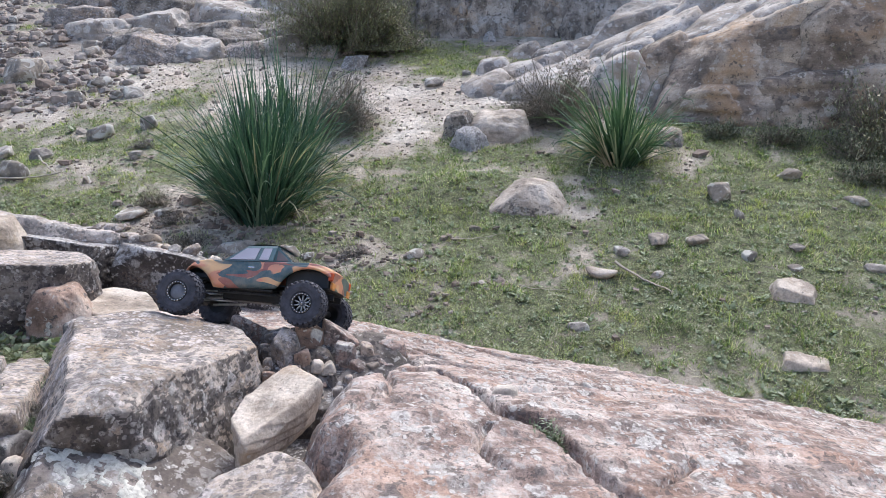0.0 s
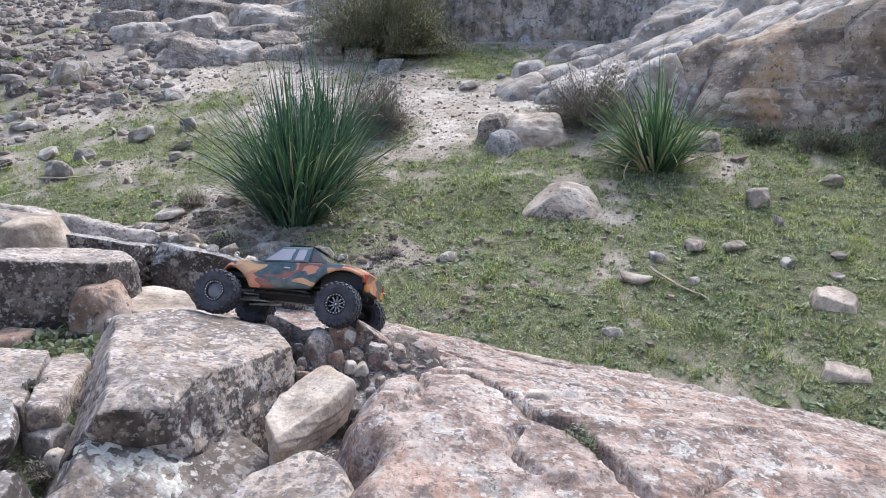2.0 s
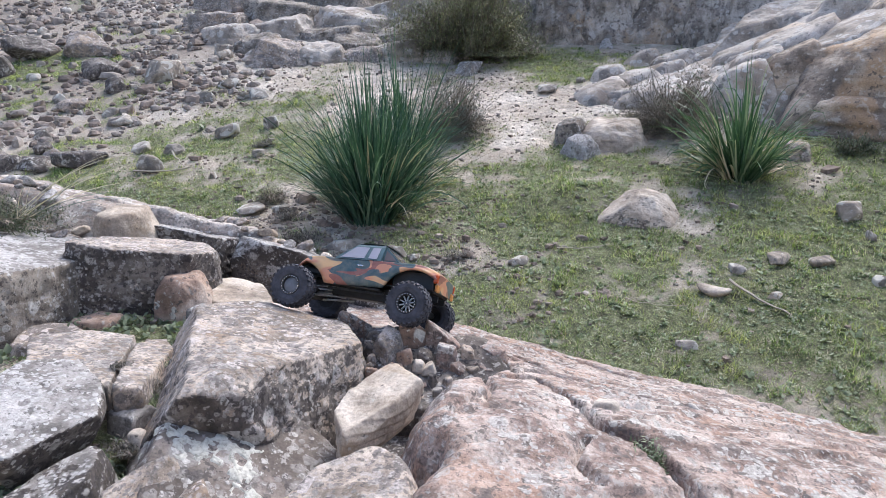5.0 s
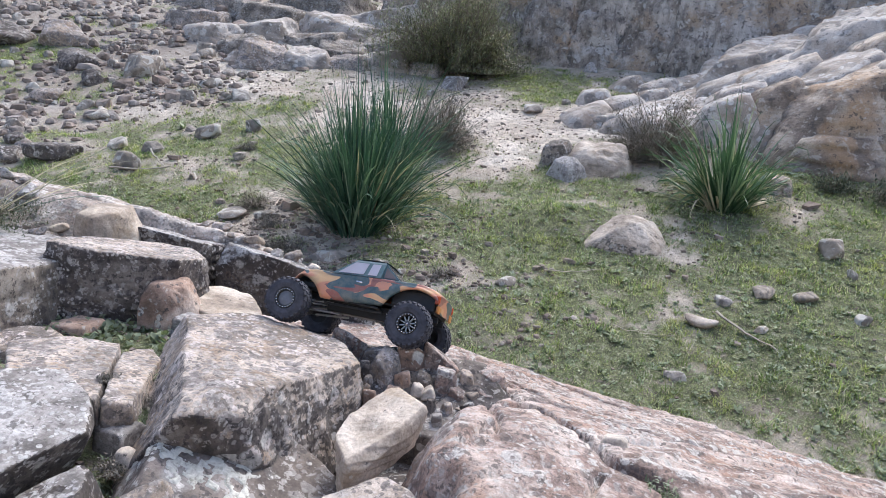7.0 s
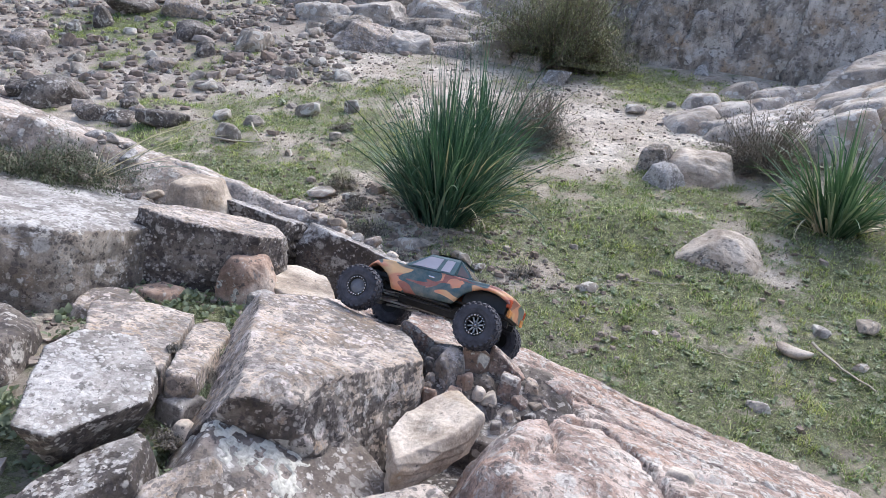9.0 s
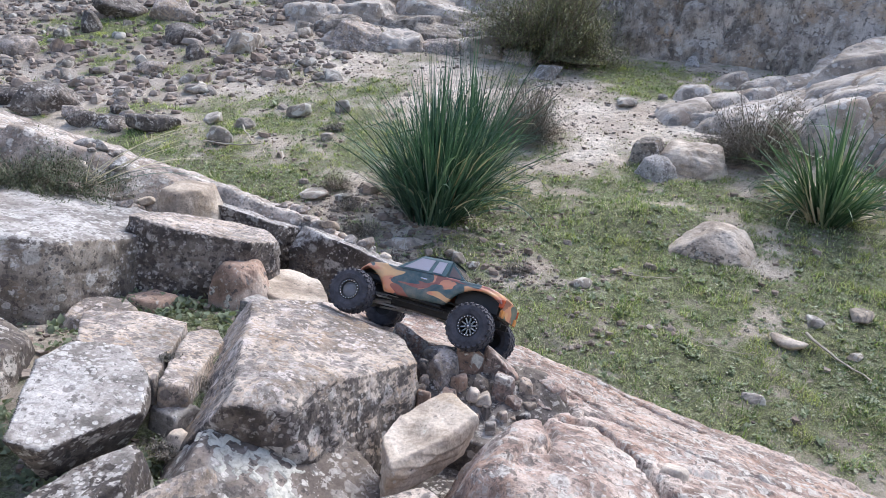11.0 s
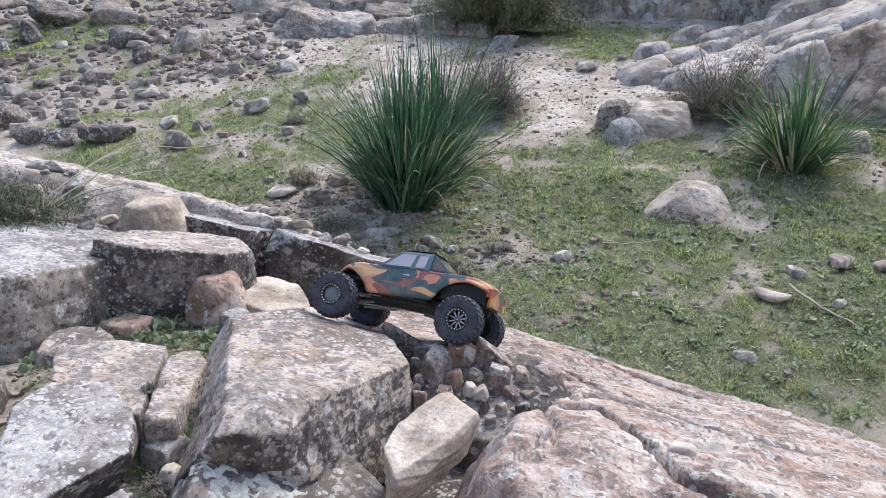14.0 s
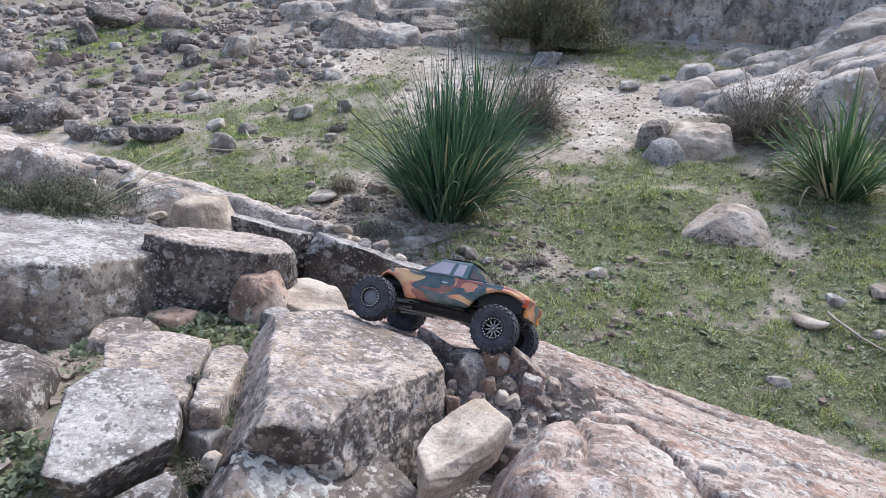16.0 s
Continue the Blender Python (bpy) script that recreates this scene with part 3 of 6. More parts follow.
SCRUB_LEAF = leaf_material("scrub_leaf", [(0.0, (0.08, 0.07, 0.058)), (0.6, (0.14, 0.125, 0.1)), (1.0, (0.24, 0.21, 0.17))], 0.8, 0.1)
GREY_LEAF = leaf_material("grey_scrub_leaf", [(0.0, (0.11, 0.1, 0.095)), (0.6, (0.18, 0.165, 0.15)), (1.0, (0.3, 0.275, 0.25))], 0.8, 0.1)
WEED_LEAF = leaf_material("weed_leaf", [(0.0, (0.1, 0.125, 0.078)), (0.5, (0.19, 0.225, 0.15)), (0.85, (0.3, 0.335, 0.24)), (1.0, (0.42, 0.42, 0.32))], 0.95, 0.2)


def twig_material():
    k = Nodes("dry_twig")
    col = k.ramp(k.noise(40, 6, 0.6), [(0.3, (0.12, 0.095, 0.075)), (0.7, (0.3, 0.26, 0.21))])
    return k.finish(col, 0.9)



def lichen_material():
    k = Nodes("lichen_crust")
    n = k.noise(90, 8, 0.7, 0.4)
    col = k.ramp(n, [(0.36, (0.3, 0.29, 0.26)), (0.46, (0.52, 0.51, 0.47)), (0.6, (0.68, 0.665, 0.62))])
    return k.finish(col, 0.95, k.bump(k.noise(220, 5, 0.7), 0.8, 0.003), Specular_IOR_Level=0.15)


LICHEN = lichen_material()
TWIG = twig_material()
PALE_TWIG = leaf_material("weathered_stick", [(0.0, (0.36, 0.32, 0.27)), (1.0, (0.46, 0.42, 0.36))], 0.9, 0.0)


# ---- ground ----
def build_ground():
    view = np.radians(np.concatenate([np.arange(-180, -50, 5), np.arange(-50, 52, 0.42), np.arange(52, 180, 5)]))
    r = np.concatenate([[0.0005, 0.08, 0.16], 0.25 * 1.0172 ** np.arange(0, 410)])
    a, rr = np.meshgrid(view, r, indexing="ij")
    x, y = rr * np.sin(a), 0.4 + rr * np.cos(a)
    z = ground_z(x, y)
    v = np.stack([x, y, z], -1).reshape(-1, 3)
    g = np.arange(a.size).reshape(a.shape)
    nxt = np.roll(g, -1, 0)
    f = np.stack([g[:, :-1], g[:, 1:], nxt[:, 1:], nxt[:, :-1]], -1).reshape(-1, 4)
    me = mesh_of("ground", v, f, [GROUND])
    me.attributes.new("meadow", "FLOAT", "POINT").data.foreach_set("value", meadow(x, y).astype(np.float32))
    rubbly = smooth(-2.6, -3.7, x) * smooth(3.6, 4.4, y + 0.12 * x) * np.clip(0.75 + 0.9 * fbm(flat3(x * 0.8, y * 0.8, 14.0), 3).reshape(x.shape), 0.2, 1)
    me.attributes.new("rubbly", "FLOAT", "POINT").data.foreach_set("value", rubbly.astype(np.float32).ravel())
    return tagged(new("ground", me), "sandy hillside ground with patches of short green turf", "ground", kind="structure")


ground = build_ground()


# ---- the bedrock slab ----
def dist_to_line(x, y, pts):
    best = np.full(len(x), 9.0)
    for (ax, ay), (bx, by) in zip(pts[:-1], pts[1:]):
        ux, uy = bx - ax, by - ay
        t = np.clip(((x - ax) * ux + (y - ay) * uy) / (ux * ux + uy * uy), 0, 1)
        best = np.minimum(best, np.hypot(x - ax - t * ux, y - ay - t * uy))
    return best


LONG_CRACK = [(-0.145, 1.7), (-0.082, 1.76), (-0.03, 1.674), (0.025, 1.547), (0.06, 1.479), (0.115, 1.465), (0.15, 1.413), (0.187, 1.345), (0.228, 1.284), (0.295, 1.1)]
TRENCH = [(-0.16, 2.48), (-0.06, 2.4), (0.06, 2.3), (0.155, 2.24)]
SHORT_CRACKS = [[(-0.36, 2.0), (-0.27, 1.85)], [(-0.34, 1.9), (-0.23, 1.885), (-0.17, 1.98), (-0.05, 1.95)], [(-0.196, 1.72), (-0.143, 1.54), (-0.15, 1.455)], [(-0.177, 1.78), (-0.2, 1.86), (-0.12, 1.9)], [(-0.13, 1.76), (-0.1, 1.86), (0.02, 1.92)], [(-0.158, 1.5), (-0.176, 1.46), (-0.197, 1.412)], [(0.354, 1.406), (0.28, 1.315)], [(-0.2, 1.9), (-0.12, 1.98), (-0.1, 2.12)], [(-0.32, 2.08), (-0.2, 2.1), (-0.12, 2.02)], [(-0.02, 1.99), (0.12, 1.86), (0.3, 1.83)], [(-0.5, 2.2), (-0.35, 2.16), (-0.25, 2.3)], [(0.02, 1.42), (0.0, 1.36), (0.05, 1.3)]]


def build_slab():
    x0, x1, y0, y1, s = -0.98, 1.85, 0.8, 2.95, 0.0078
    gx, gy = np.meshgrid(np.arange(x0, x1, s), np.arange(y0, y1, s), indexing="ij")
    x, y = gx.ravel(), gy.ravel()
    wob = 0.018 * fbm(flat3(x * 7, y * 7, 0.5), 3)
    z = slab_plane(x, y)
    # broad swells and the shoulder of the near lobe
    z = z + 0.018 * fbm(flat3(x * 2.1, y * 2.1, 4.0), 3) + 0.012 * np.exp(-(((x + 0.08) / 0.1) ** 2 + ((y - 1.55) / 0.25) ** 2))
    z = z + 0.012 * np.exp(-(((x + 0.33) / 0.22) ** 2 + ((y - 1.97) / 0.14) ** 2))
    # thin bedding leaves that run along the strike
    u, w = x * 0.9 + y * 0.44, -x * 0.44 + y * 0.9
    for rate, tall in ((9, 0.011), (19, 0.006), (37, 0.0035)):
        h = (w + 0.09 * fbm(flat3(u * 2.2, w * 4, 2.0 + rate), 4, 0.6)) * rate
        z = z + tall * (smooth(0.0, 0.12, h % 1.0) - (h % 1.0)) * smooth(-0.15, 0.25, fbm(flat3(x * 3, y * 3, 7 + rate), 2))
    z = z + 0.008 * fbm(flat3(u * 8, w * 22, 1.0), 5, 0.6) + 0.004 * ridged(flat3(x * 22, y * 30, 1.0), 3)
    d = dist_to_line(x + wob, y + wob, LONG_CRACK)
    z = z - 0.05 * (1 - smooth(0.003, 0.017, d)) * smooth(1.0, 1.35, y + 0.4) - 0.006 * (1 - smooth(0.0, 0.06, d))
    d = dist_to_line(x + wob, y + 1.5 * wob, TRENCH)
    z = z - 0.045 * (1 - smooth(0.008, 0.032, d))
    for line in SHORT_CRACKS:
        d = dist_to_line(x + wob, y + wob, line)
        z = z - 0.024 * (1 - smooth(0.001, 0.009, d))
    # broken flank towards the gap with the loose wedge, and the shelf behind it
    edge = np.interp(y, [0.8, 1.15, 1.22, 1.31, 1.4, 1.57, 1.8, 1.86], [-0.2, -0.2, -0.21, -0.19, -0.24, -0.23, -0.16, -0.16]) + wob
    drop = smooth(-0.04, 0.12, edge + 0.02 * fbm(flat3(x * 12, y * 12, 3), 3) - x) * (1 - smooth(1.87, 1.92, y + 0.1 * (x + 0.2) + wob))
    z = z - 0.25 * drop
    z = z - 0.14 * smooth(-0.78, -0.92, x + 2 * wob) - 0.3 * smooth(0, 0.25, y - ridge_y(x) - 0.02)
    # ragged outer margins, broken down to the soil
    rag = 0.09 * fbm(flat3(x * 3.5, y * 3.5, 21.0), 4, 0.6)
    z = z - 0.42 * smooth(0.1, 0.0, y - 0.9 + rag) - 0.42 * smooth(0.1, 0.0, 1.72 - x + 1.5 * rag) - 0.2 * smooth(0.08, 0.0, x + 0.95 + rag)
    v = np.stack([x, y, z], -1)
    v[:, :2] += 0.006 * np.stack([fbm(flat3(x * 18, y * 18, z * 30), 2), fbm(flat3(x * 18, y * 18, z * 30 + 9), 2)], -1) * drop[:, None]
    g = np.arange(len(x)).reshape(gx.shape)
    f = np.stack([g[:-1, :-1], g[1:, :-1], g[1:, 1:], g[:-1, 1:]], -1).reshape(-1, 4)
    # skirt, so that the slab has a body
    rim = np.concatenate([g[:, 0], g[-1, 1:], g[-2::-1, -1], g[0, -2:0:-1]])
    low = v[rim].copy()
    low[:, 2] -= 0.35
    k = len(v) + np.arange(len(rim))
    sk = np.stack([rim, k, np.roll(k, -1), np.roll(rim, -1)], -1)
    me = mesh_of("bedrock_slab", np.concatenate([v, low]), np.concatenate([f, sk]), [ROCK_PINK])
    return tagged(new("bedrock_slab", me), "pinkish sandstone slab dipping into the turf, cracked and lichen-spotted", "rock slab")


slab = build_slab()
chip = block("stone_chip", [(0.036, 1.578), (0.074, 1.574), (0.082, 1.606), (0.048, 1.612)], (0.484, -0.1, -0.3), 0.43, ROCK_TAN, 71, 12, amp=0.006, scale=14, label="small whitish stone wedged beside a slab crack", category="stone")

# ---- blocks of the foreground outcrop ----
# The dark body below the cap paints in the overhang's shade on bare rock.
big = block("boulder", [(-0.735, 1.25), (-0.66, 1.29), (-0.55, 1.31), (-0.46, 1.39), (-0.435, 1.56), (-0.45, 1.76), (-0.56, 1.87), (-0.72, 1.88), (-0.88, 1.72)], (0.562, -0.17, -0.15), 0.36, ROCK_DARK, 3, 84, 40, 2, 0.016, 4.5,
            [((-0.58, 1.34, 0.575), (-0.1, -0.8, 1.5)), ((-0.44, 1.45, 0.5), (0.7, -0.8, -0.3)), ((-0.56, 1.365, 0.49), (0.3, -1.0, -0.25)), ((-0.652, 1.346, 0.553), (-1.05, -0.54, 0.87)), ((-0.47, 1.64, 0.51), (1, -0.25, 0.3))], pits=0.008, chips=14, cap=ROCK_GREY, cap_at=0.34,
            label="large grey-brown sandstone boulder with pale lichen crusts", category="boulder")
ledge = block("rock_ledge", [(-0.74, 1.08), (-0.5, 1.08), (-0.37, 1.26), (-0.37, 1.42), (-0.5, 1.5), (-0.7, 1.46), (-0.8, 1.3)], (0.472, -0.5, 0.1), 0.26, ROCK_LEDGE, 9, 70, 30, 18, 0.013, 6, [((-0.652, 1.346, 0.545), (-1.05, -0.54, 0.87))], label="low sandstone ledge with bright lichen crust under the boulder", category="rock")
wedge = block("wedge_stone", [(-0.425, 1.41), (-0.37, 1.37), (-0.28, 1.52), (-0.27, 1.585), (-0.355, 1.62), (-0.41, 1.52)], (0.505, 0.1, 0.2), 0.385, ROCK_TAN, 15, 64, 50, -16, 0.006, 9,
              [((-0.345, 1.44, 0.49), (0.5, -0.8, 0.75)), ((-0.42, 1.43, 0.45), (-0.8, -0.6, 0.2)), ((-0.3, 1.5, 0.49), (0.9, -0.5, 0.35)), ((-0.36, 1.42, 0.4), (0.4, -0.6, -0.8)), ((-0.305, 1.5, 0.45), (0.75, -0.3, -0.75))], strata=0.005, chips=16,
              label="loose pale tan wedge-shaped sandstone lodged between boulders", category="stone")
front = block("rounded_stone", [(-0.43, 1.1), (-0.28, 1.08), (-0.205, 1.2), (-0.235, 1.29), (-0.3, 1.33), (-0.38, 1.26)], (0.505, 0.05, 0.06), 0.3, ROCK_GREY, 22, 40, 9, 12, 0.012, 6, chips=8, label="rounded pale grey stone in a gap between larger rocks", category="stone")
block("stone_spike", [(-0.69, 1.17), (-0.61, 1.13), (-0.57, 1.2), (-0.61, 1.27)], (0.492, 0.1, 0.3), 0.36, ROCK_GREY, 27, 26, 24, 16, 0.008, 8, [((-0.61, 1.22, 0.49), (0.9, -0.3, 0.8))], label="grey pointed stone below the lichened ledge", category="stone")
block("stone_spike", [(-0.585, 1.19), (-0.545, 1.17), (-0.53, 1.21), (-0.56, 1.25)], (0.475, 0.3, 0.3), 0.38, ROCK_GREY, 28, 18, 24, 16, 0.006, 10, label="small grey pointed stone below the lichened ledge", category="stone")
# Gap floor in the dark material, so its colour adds to the gap's shade.
gap_floor = block("rock_shelf", [(-0.45, 1.3), (-0.2, 1.25), (-0.15, 1.6), (-0.3, 1.75), (-0.45, 1.7)], (0.34, 0, 0), 0.2, ROCK_DARK, 30, 20, 14, 5, 0.015, 6, label="rock at the bottom of the gap, coloured dark as in shade", category="rock")

# Dark sides under pale tops: partly patina, partly shade put into the colour.
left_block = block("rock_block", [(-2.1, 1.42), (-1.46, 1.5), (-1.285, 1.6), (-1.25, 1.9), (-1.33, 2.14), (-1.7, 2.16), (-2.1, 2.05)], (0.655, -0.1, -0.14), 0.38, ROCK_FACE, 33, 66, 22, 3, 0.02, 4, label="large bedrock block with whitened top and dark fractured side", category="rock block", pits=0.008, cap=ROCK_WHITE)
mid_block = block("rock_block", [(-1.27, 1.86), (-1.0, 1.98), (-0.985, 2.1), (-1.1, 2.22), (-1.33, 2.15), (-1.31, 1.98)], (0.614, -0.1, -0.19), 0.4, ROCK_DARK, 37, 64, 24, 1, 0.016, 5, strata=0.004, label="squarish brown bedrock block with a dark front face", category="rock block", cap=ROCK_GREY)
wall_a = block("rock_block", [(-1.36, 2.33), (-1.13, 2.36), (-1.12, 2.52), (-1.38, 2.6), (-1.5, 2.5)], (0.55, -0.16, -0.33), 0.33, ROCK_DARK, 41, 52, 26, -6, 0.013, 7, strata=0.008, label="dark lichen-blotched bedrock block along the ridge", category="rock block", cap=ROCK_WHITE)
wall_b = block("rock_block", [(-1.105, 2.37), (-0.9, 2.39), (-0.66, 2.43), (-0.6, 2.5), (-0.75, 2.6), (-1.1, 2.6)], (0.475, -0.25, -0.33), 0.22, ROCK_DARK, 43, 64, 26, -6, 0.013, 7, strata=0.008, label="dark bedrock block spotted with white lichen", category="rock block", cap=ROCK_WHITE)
for i, (foot, top) in enumerate((([(-2.6, 2.05), (-2.05, 2.1), (-1.85, 2.25), (-1.95, 2.6), (-2.6, 2.5)], (0.78, -0.15, -0.2)), ([(-2.0, 2.12), (-1.62, 2.28), (-1.5, 2.4), (-1.55, 2.62), (-2.0, 2.62)], (0.685, -0.2, -0.25)), ([(-1.6, 2.3), (-1.3, 2.47), (-1.02, 2.56), (-1.3, 2.72), (-1.62, 2.66)], (0.585, -0.22, -0.3)))):
    block("ridge_rock", foot, top, 0.2, ROCK_RIDGE, 47 + i * 7, 44, 24, 26, 0.02, 7, strata=0.03, chips=20, label="pale layered bedrock of the ridge above the meadow", category="rock", group="ridge rocks")
cream = block("angular_stone", [(-1.43, 2.21), (-1.37, 2.2), (-1.32, 2.29), (-1.35, 2.37), (-1.42, 2.33)], (0.655, -0.1, 0.05), 0.52, ROCK_TAN, 51, 34, 18, 12, 0.008, 9, [((-1.32, 2.3, 0.62), (1, 0.1, 0.7))], chips=22, label="cream rounded stone resting on the ridge", category="stone")
red = block("rounded_stone", [(-1.055, 1.92), (-0.985, 1.91), (-0.955, 1.965), (-0.97, 2.01), (-1.045, 2.01)], (0.568, -0.05, 0.05), 0.43, ROCK_RED, 55, 34, 8, 10, 0.012, 9, chips=40, label="rusty reddish rounded stone on the soil patch", category="stone")
blue = block("small_stone", [(-0.975, 1.9), (-0.925, 1.89), (-0.91, 1.935), (-0.955, 1.95)], (0.495, 0, 0.1), 0.43, ROCK_WHITE, 57, 18, 8, 8, 0.006, 12, chips=20, label="small blue-grey stone beside the rusty one", category="stone")
tanflat = block("flat_stone", [(-1.03, 2.0), (-0.88, 1.96), (-0.8, 2.04), (-0.88, 2.15), (-1.0, 2.16)], (0.488, -0.14, 0.0), 0.4, ROCK_TAN, 59, 26, 18, 6, 0.01, 8, label="flat pale tan stone behind the rusty stone", category="stone")
block("flat_stone", [(-1.23, 1.8), (-1.13, 1.79), (-1.12, 1.86), (-1.2, 1.88)], (0.485, 0, 0), 0.42, ROCK_RED, 61, 16, 10, 8, 0.006, 12, label="small reddish flat stone in the weeds", category="stone")
slab_l = block("paving_rock", [(-0.9, 1.39), (-0.795, 1.358), (-0.955, 1.67), (-1.045, 1.645), (-1.1, 1.54), (-0.99, 1.4)], (0.545, -0.12, -0.16), 0.4, ROCK_GREY, 63, 60, 60, 3, 0.006, 7, strata=0.003, chips=1, label="flat cracked bedrock slab with pale lichen", category="rock slab")
slab_m = block("paving_rock", [(-0.782, 1.356), (-0.742, 1.385), (-0.856, 1.655), (-0.9, 1.705), (-0.942, 1.675)], (0.522, -0.15, -0.24), 0.4, ROCK_GREY, 65, 54, 60, 6, 0.006, 7, strata=0.003, chips=1, label="narrow bedrock slab split off along a crack", category="rock slab")
# The dark body colours in the shade of the undercut below the pale top.
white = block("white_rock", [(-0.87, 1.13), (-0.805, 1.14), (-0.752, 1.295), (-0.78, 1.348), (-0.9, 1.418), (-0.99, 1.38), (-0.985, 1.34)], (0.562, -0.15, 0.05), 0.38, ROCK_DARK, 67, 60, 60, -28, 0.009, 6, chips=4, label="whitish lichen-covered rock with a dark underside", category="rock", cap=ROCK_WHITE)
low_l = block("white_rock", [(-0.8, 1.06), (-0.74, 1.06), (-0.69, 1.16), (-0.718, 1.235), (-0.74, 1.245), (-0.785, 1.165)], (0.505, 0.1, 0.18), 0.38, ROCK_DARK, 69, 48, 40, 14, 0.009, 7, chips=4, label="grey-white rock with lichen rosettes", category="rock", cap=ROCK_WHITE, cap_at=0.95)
far_l = block("dark_rock", [(-1.5, 1.2), (-1.16, 1.22), (-1.1, 1.36), (-1.2, 1.5), (-1.5, 1.5)], (0.53, 0.02, -0.05), 0.34, ROCK_DARK, 73, 30, 30, 8, 0.012, 6, label="dark rock beside the whitish rocks", category="rock")
block("paving_rock", [(-1.25, 1.62), (-1.17, 1.62), (-1.12, 1.74), (-1.2, 1.78), (-1.27, 1.73)], (0.49, -0.1, 0), 0.4, ROCK_GREY, 75, 20, 16, 6, 0.01, 8, label="small brownish rock at the foot of the block", category="rock")
block("small_stone", [(-0.79, 1.35), (-0.74, 1.345), (-0.725, 1.4), (-0.775, 1.4)], (0.512, 0, 0), 0.42, ROCK_WHITE, 77, 18, 20, 6, 0.005, 12, label="small whitish rock in the gap", category="stone")
block("small_stone", [(-0.738, 1.32), (-0.716, 1.32), (-0.712, 1.34), (-0.734, 1.348)], (0.493, 0, 0), 0.455, ROCK_TAN, 79, 14, 4, 6, 0.004, 14, chips=20, label="pebble in the gap between rocks", category="stone")


def lichen_crust(ob, cx, cy, r, seed, ring=0.0):
    """A ragged crust of foliose lichen that lies on the upper side of a rock."""
    me = ob.data
    co, no = np.empty(len(me.vertices) * 3), np.empty(len(me.vertices) * 3)
    me.vertices.foreach_get("co", co)
    me.vertices.foreach_get("normal", no)
    co, no = co.reshape(-1, 3) + np.array(ob.location), no.reshape(-1, 3)
    co = co[(no[:, 2] > 0.6) & (np.hypot(co[:, 0] - cx, co[:, 1] - cy) < r * 1.8)]
    if len(co) < 8:
        return
    t = np.arange(-1.4 * r, 1.4 * r, 0.0032)
    gx, gy = np.meshgrid(cx + t, cy + t, indexing="ij")
    x, y = gx.ravel(), gy.ravel()
    d = np.hypot(x[:, None] - co[None, :, 0], y[:, None] - co[None, :, 1])
    near = np.argpartition(d, 5, 1)[:, :5]
    w = 1 / (np.take_along_axis(d, near, 1) + 1e-3) ** 2
    z = (co[near, 2] * w).sum(1) / w.sum(1)
    rad = np.hypot(x - cx, y - cy) / r
    ragged = fbm(flat3(x * 28, y * 28, seed), 4, 0.7)
    inside = (rad + (0.25 if ring else 0.9) * ragged < 0.95) & (fbm(flat3(x * 60, y * 60, seed + 4), 3) < 0.25) & (d.min(1) < 0.009)
    z = z + 0.0028 + 0.0025 * fbm(flat3(x * 150, y * 150, seed), 3)
    g = np.arange(len(x)).reshape(gx.shape)
    q = np.stack([g[:-1, :-1], g[1:, :-1], g[1:, 1:], g[:-1, 1:]], -1).reshape(-1, 4)
    q = q[inside[q].all(1)]
    used, count = np.unique(q, return_counts=True)
    z[used[count < 4]] -= 0.006
    back = np.zeros(len(x), int)
    back[used] = np.arange(len(used))
    v = np.stack([x, y, z], 1)[used] - np.array(ob.location)
    child("lichen_crust", mesh_of("lichen_crust", v, back[q], [LICHEN]), ob, "pale ragged lichen crust")


for i, (cx, cy, r) in enumerate(((-0.555, 1.32, 0.062), (-0.6, 1.3, 0.035), (-0.64, 1.345, 0.045), (-0.5, 1.27, 0.03), (-0.68, 1.32, 0.035))):
    lichen_crust(ledge, cx, cy, r, 3 + i)
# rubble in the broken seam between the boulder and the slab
# Bed below the rubble; its dark colour stands for shade between the blocks.
block("rock_shelf", [(-0.47, 1.66), (-0.2, 1.66), (-0.14, 1.78), (-0.16, 1.9), (-0.47, 1.9)], (0.437, -0.12, 0.3), 0.3, ROCK_DARK, 31, 30, 30, 4, 0.014, 9, label="broken rock under the rubble of the seam, coloured dark for shaded gaps", category="rock")
rr = np.random.default_rng(77)


def rubble(x, y, w, d, top, tall, material, rot=0.0, rise=(0.0, -0.2), lean=2, n=18, label="broken angular block in the seam between boulder and slab"):
    c, s = math.cos(radians(rot)), math.sin(radians(rot))
    jag = rr.uniform(0.6, 1.15, 10)
    foot = [(x + c * u * j * w / 2 - s * v * k * d / 2, y + s * u * j * w / 2 + c * v * k * d / 2) for (u, v), j, k in zip(((-1, -0.7), (0.5, -1), (1, -0.1), (0.5, 1), (-0.8, 0.9)), jag[:5], jag[5:])]
    rise = (rise[0] + rr.normal(0, 0.25), rise[1] + rr.normal(0, 0.2))
    return block("rubble_block", foot, (top, *rise), top - tall, material, int(rr.integers(100, 900)), n, 30, lean, 0.005, 16, chips=16, label=label, category="rock", group="rubble in the seam")


rubble(-0.405, 1.79, 0.056, 0.07, 0.505, 0.12, ROCK_GREY, -14, (-0.3, 0.1), 8, 26, "upright grey-brown split block in the seam")
rubble(-0.372, 1.853, 0.066, 0.08, 0.507, 0.08, ROCK_RED, 12, (-0.1, -0.1), 4, 22, "rusty pink block capping the seam")
rubble(-0.366, 1.775, 0.036, 0.05, 0.478, 0.07, ROCK_RED, -20, (0.3, -0.1))
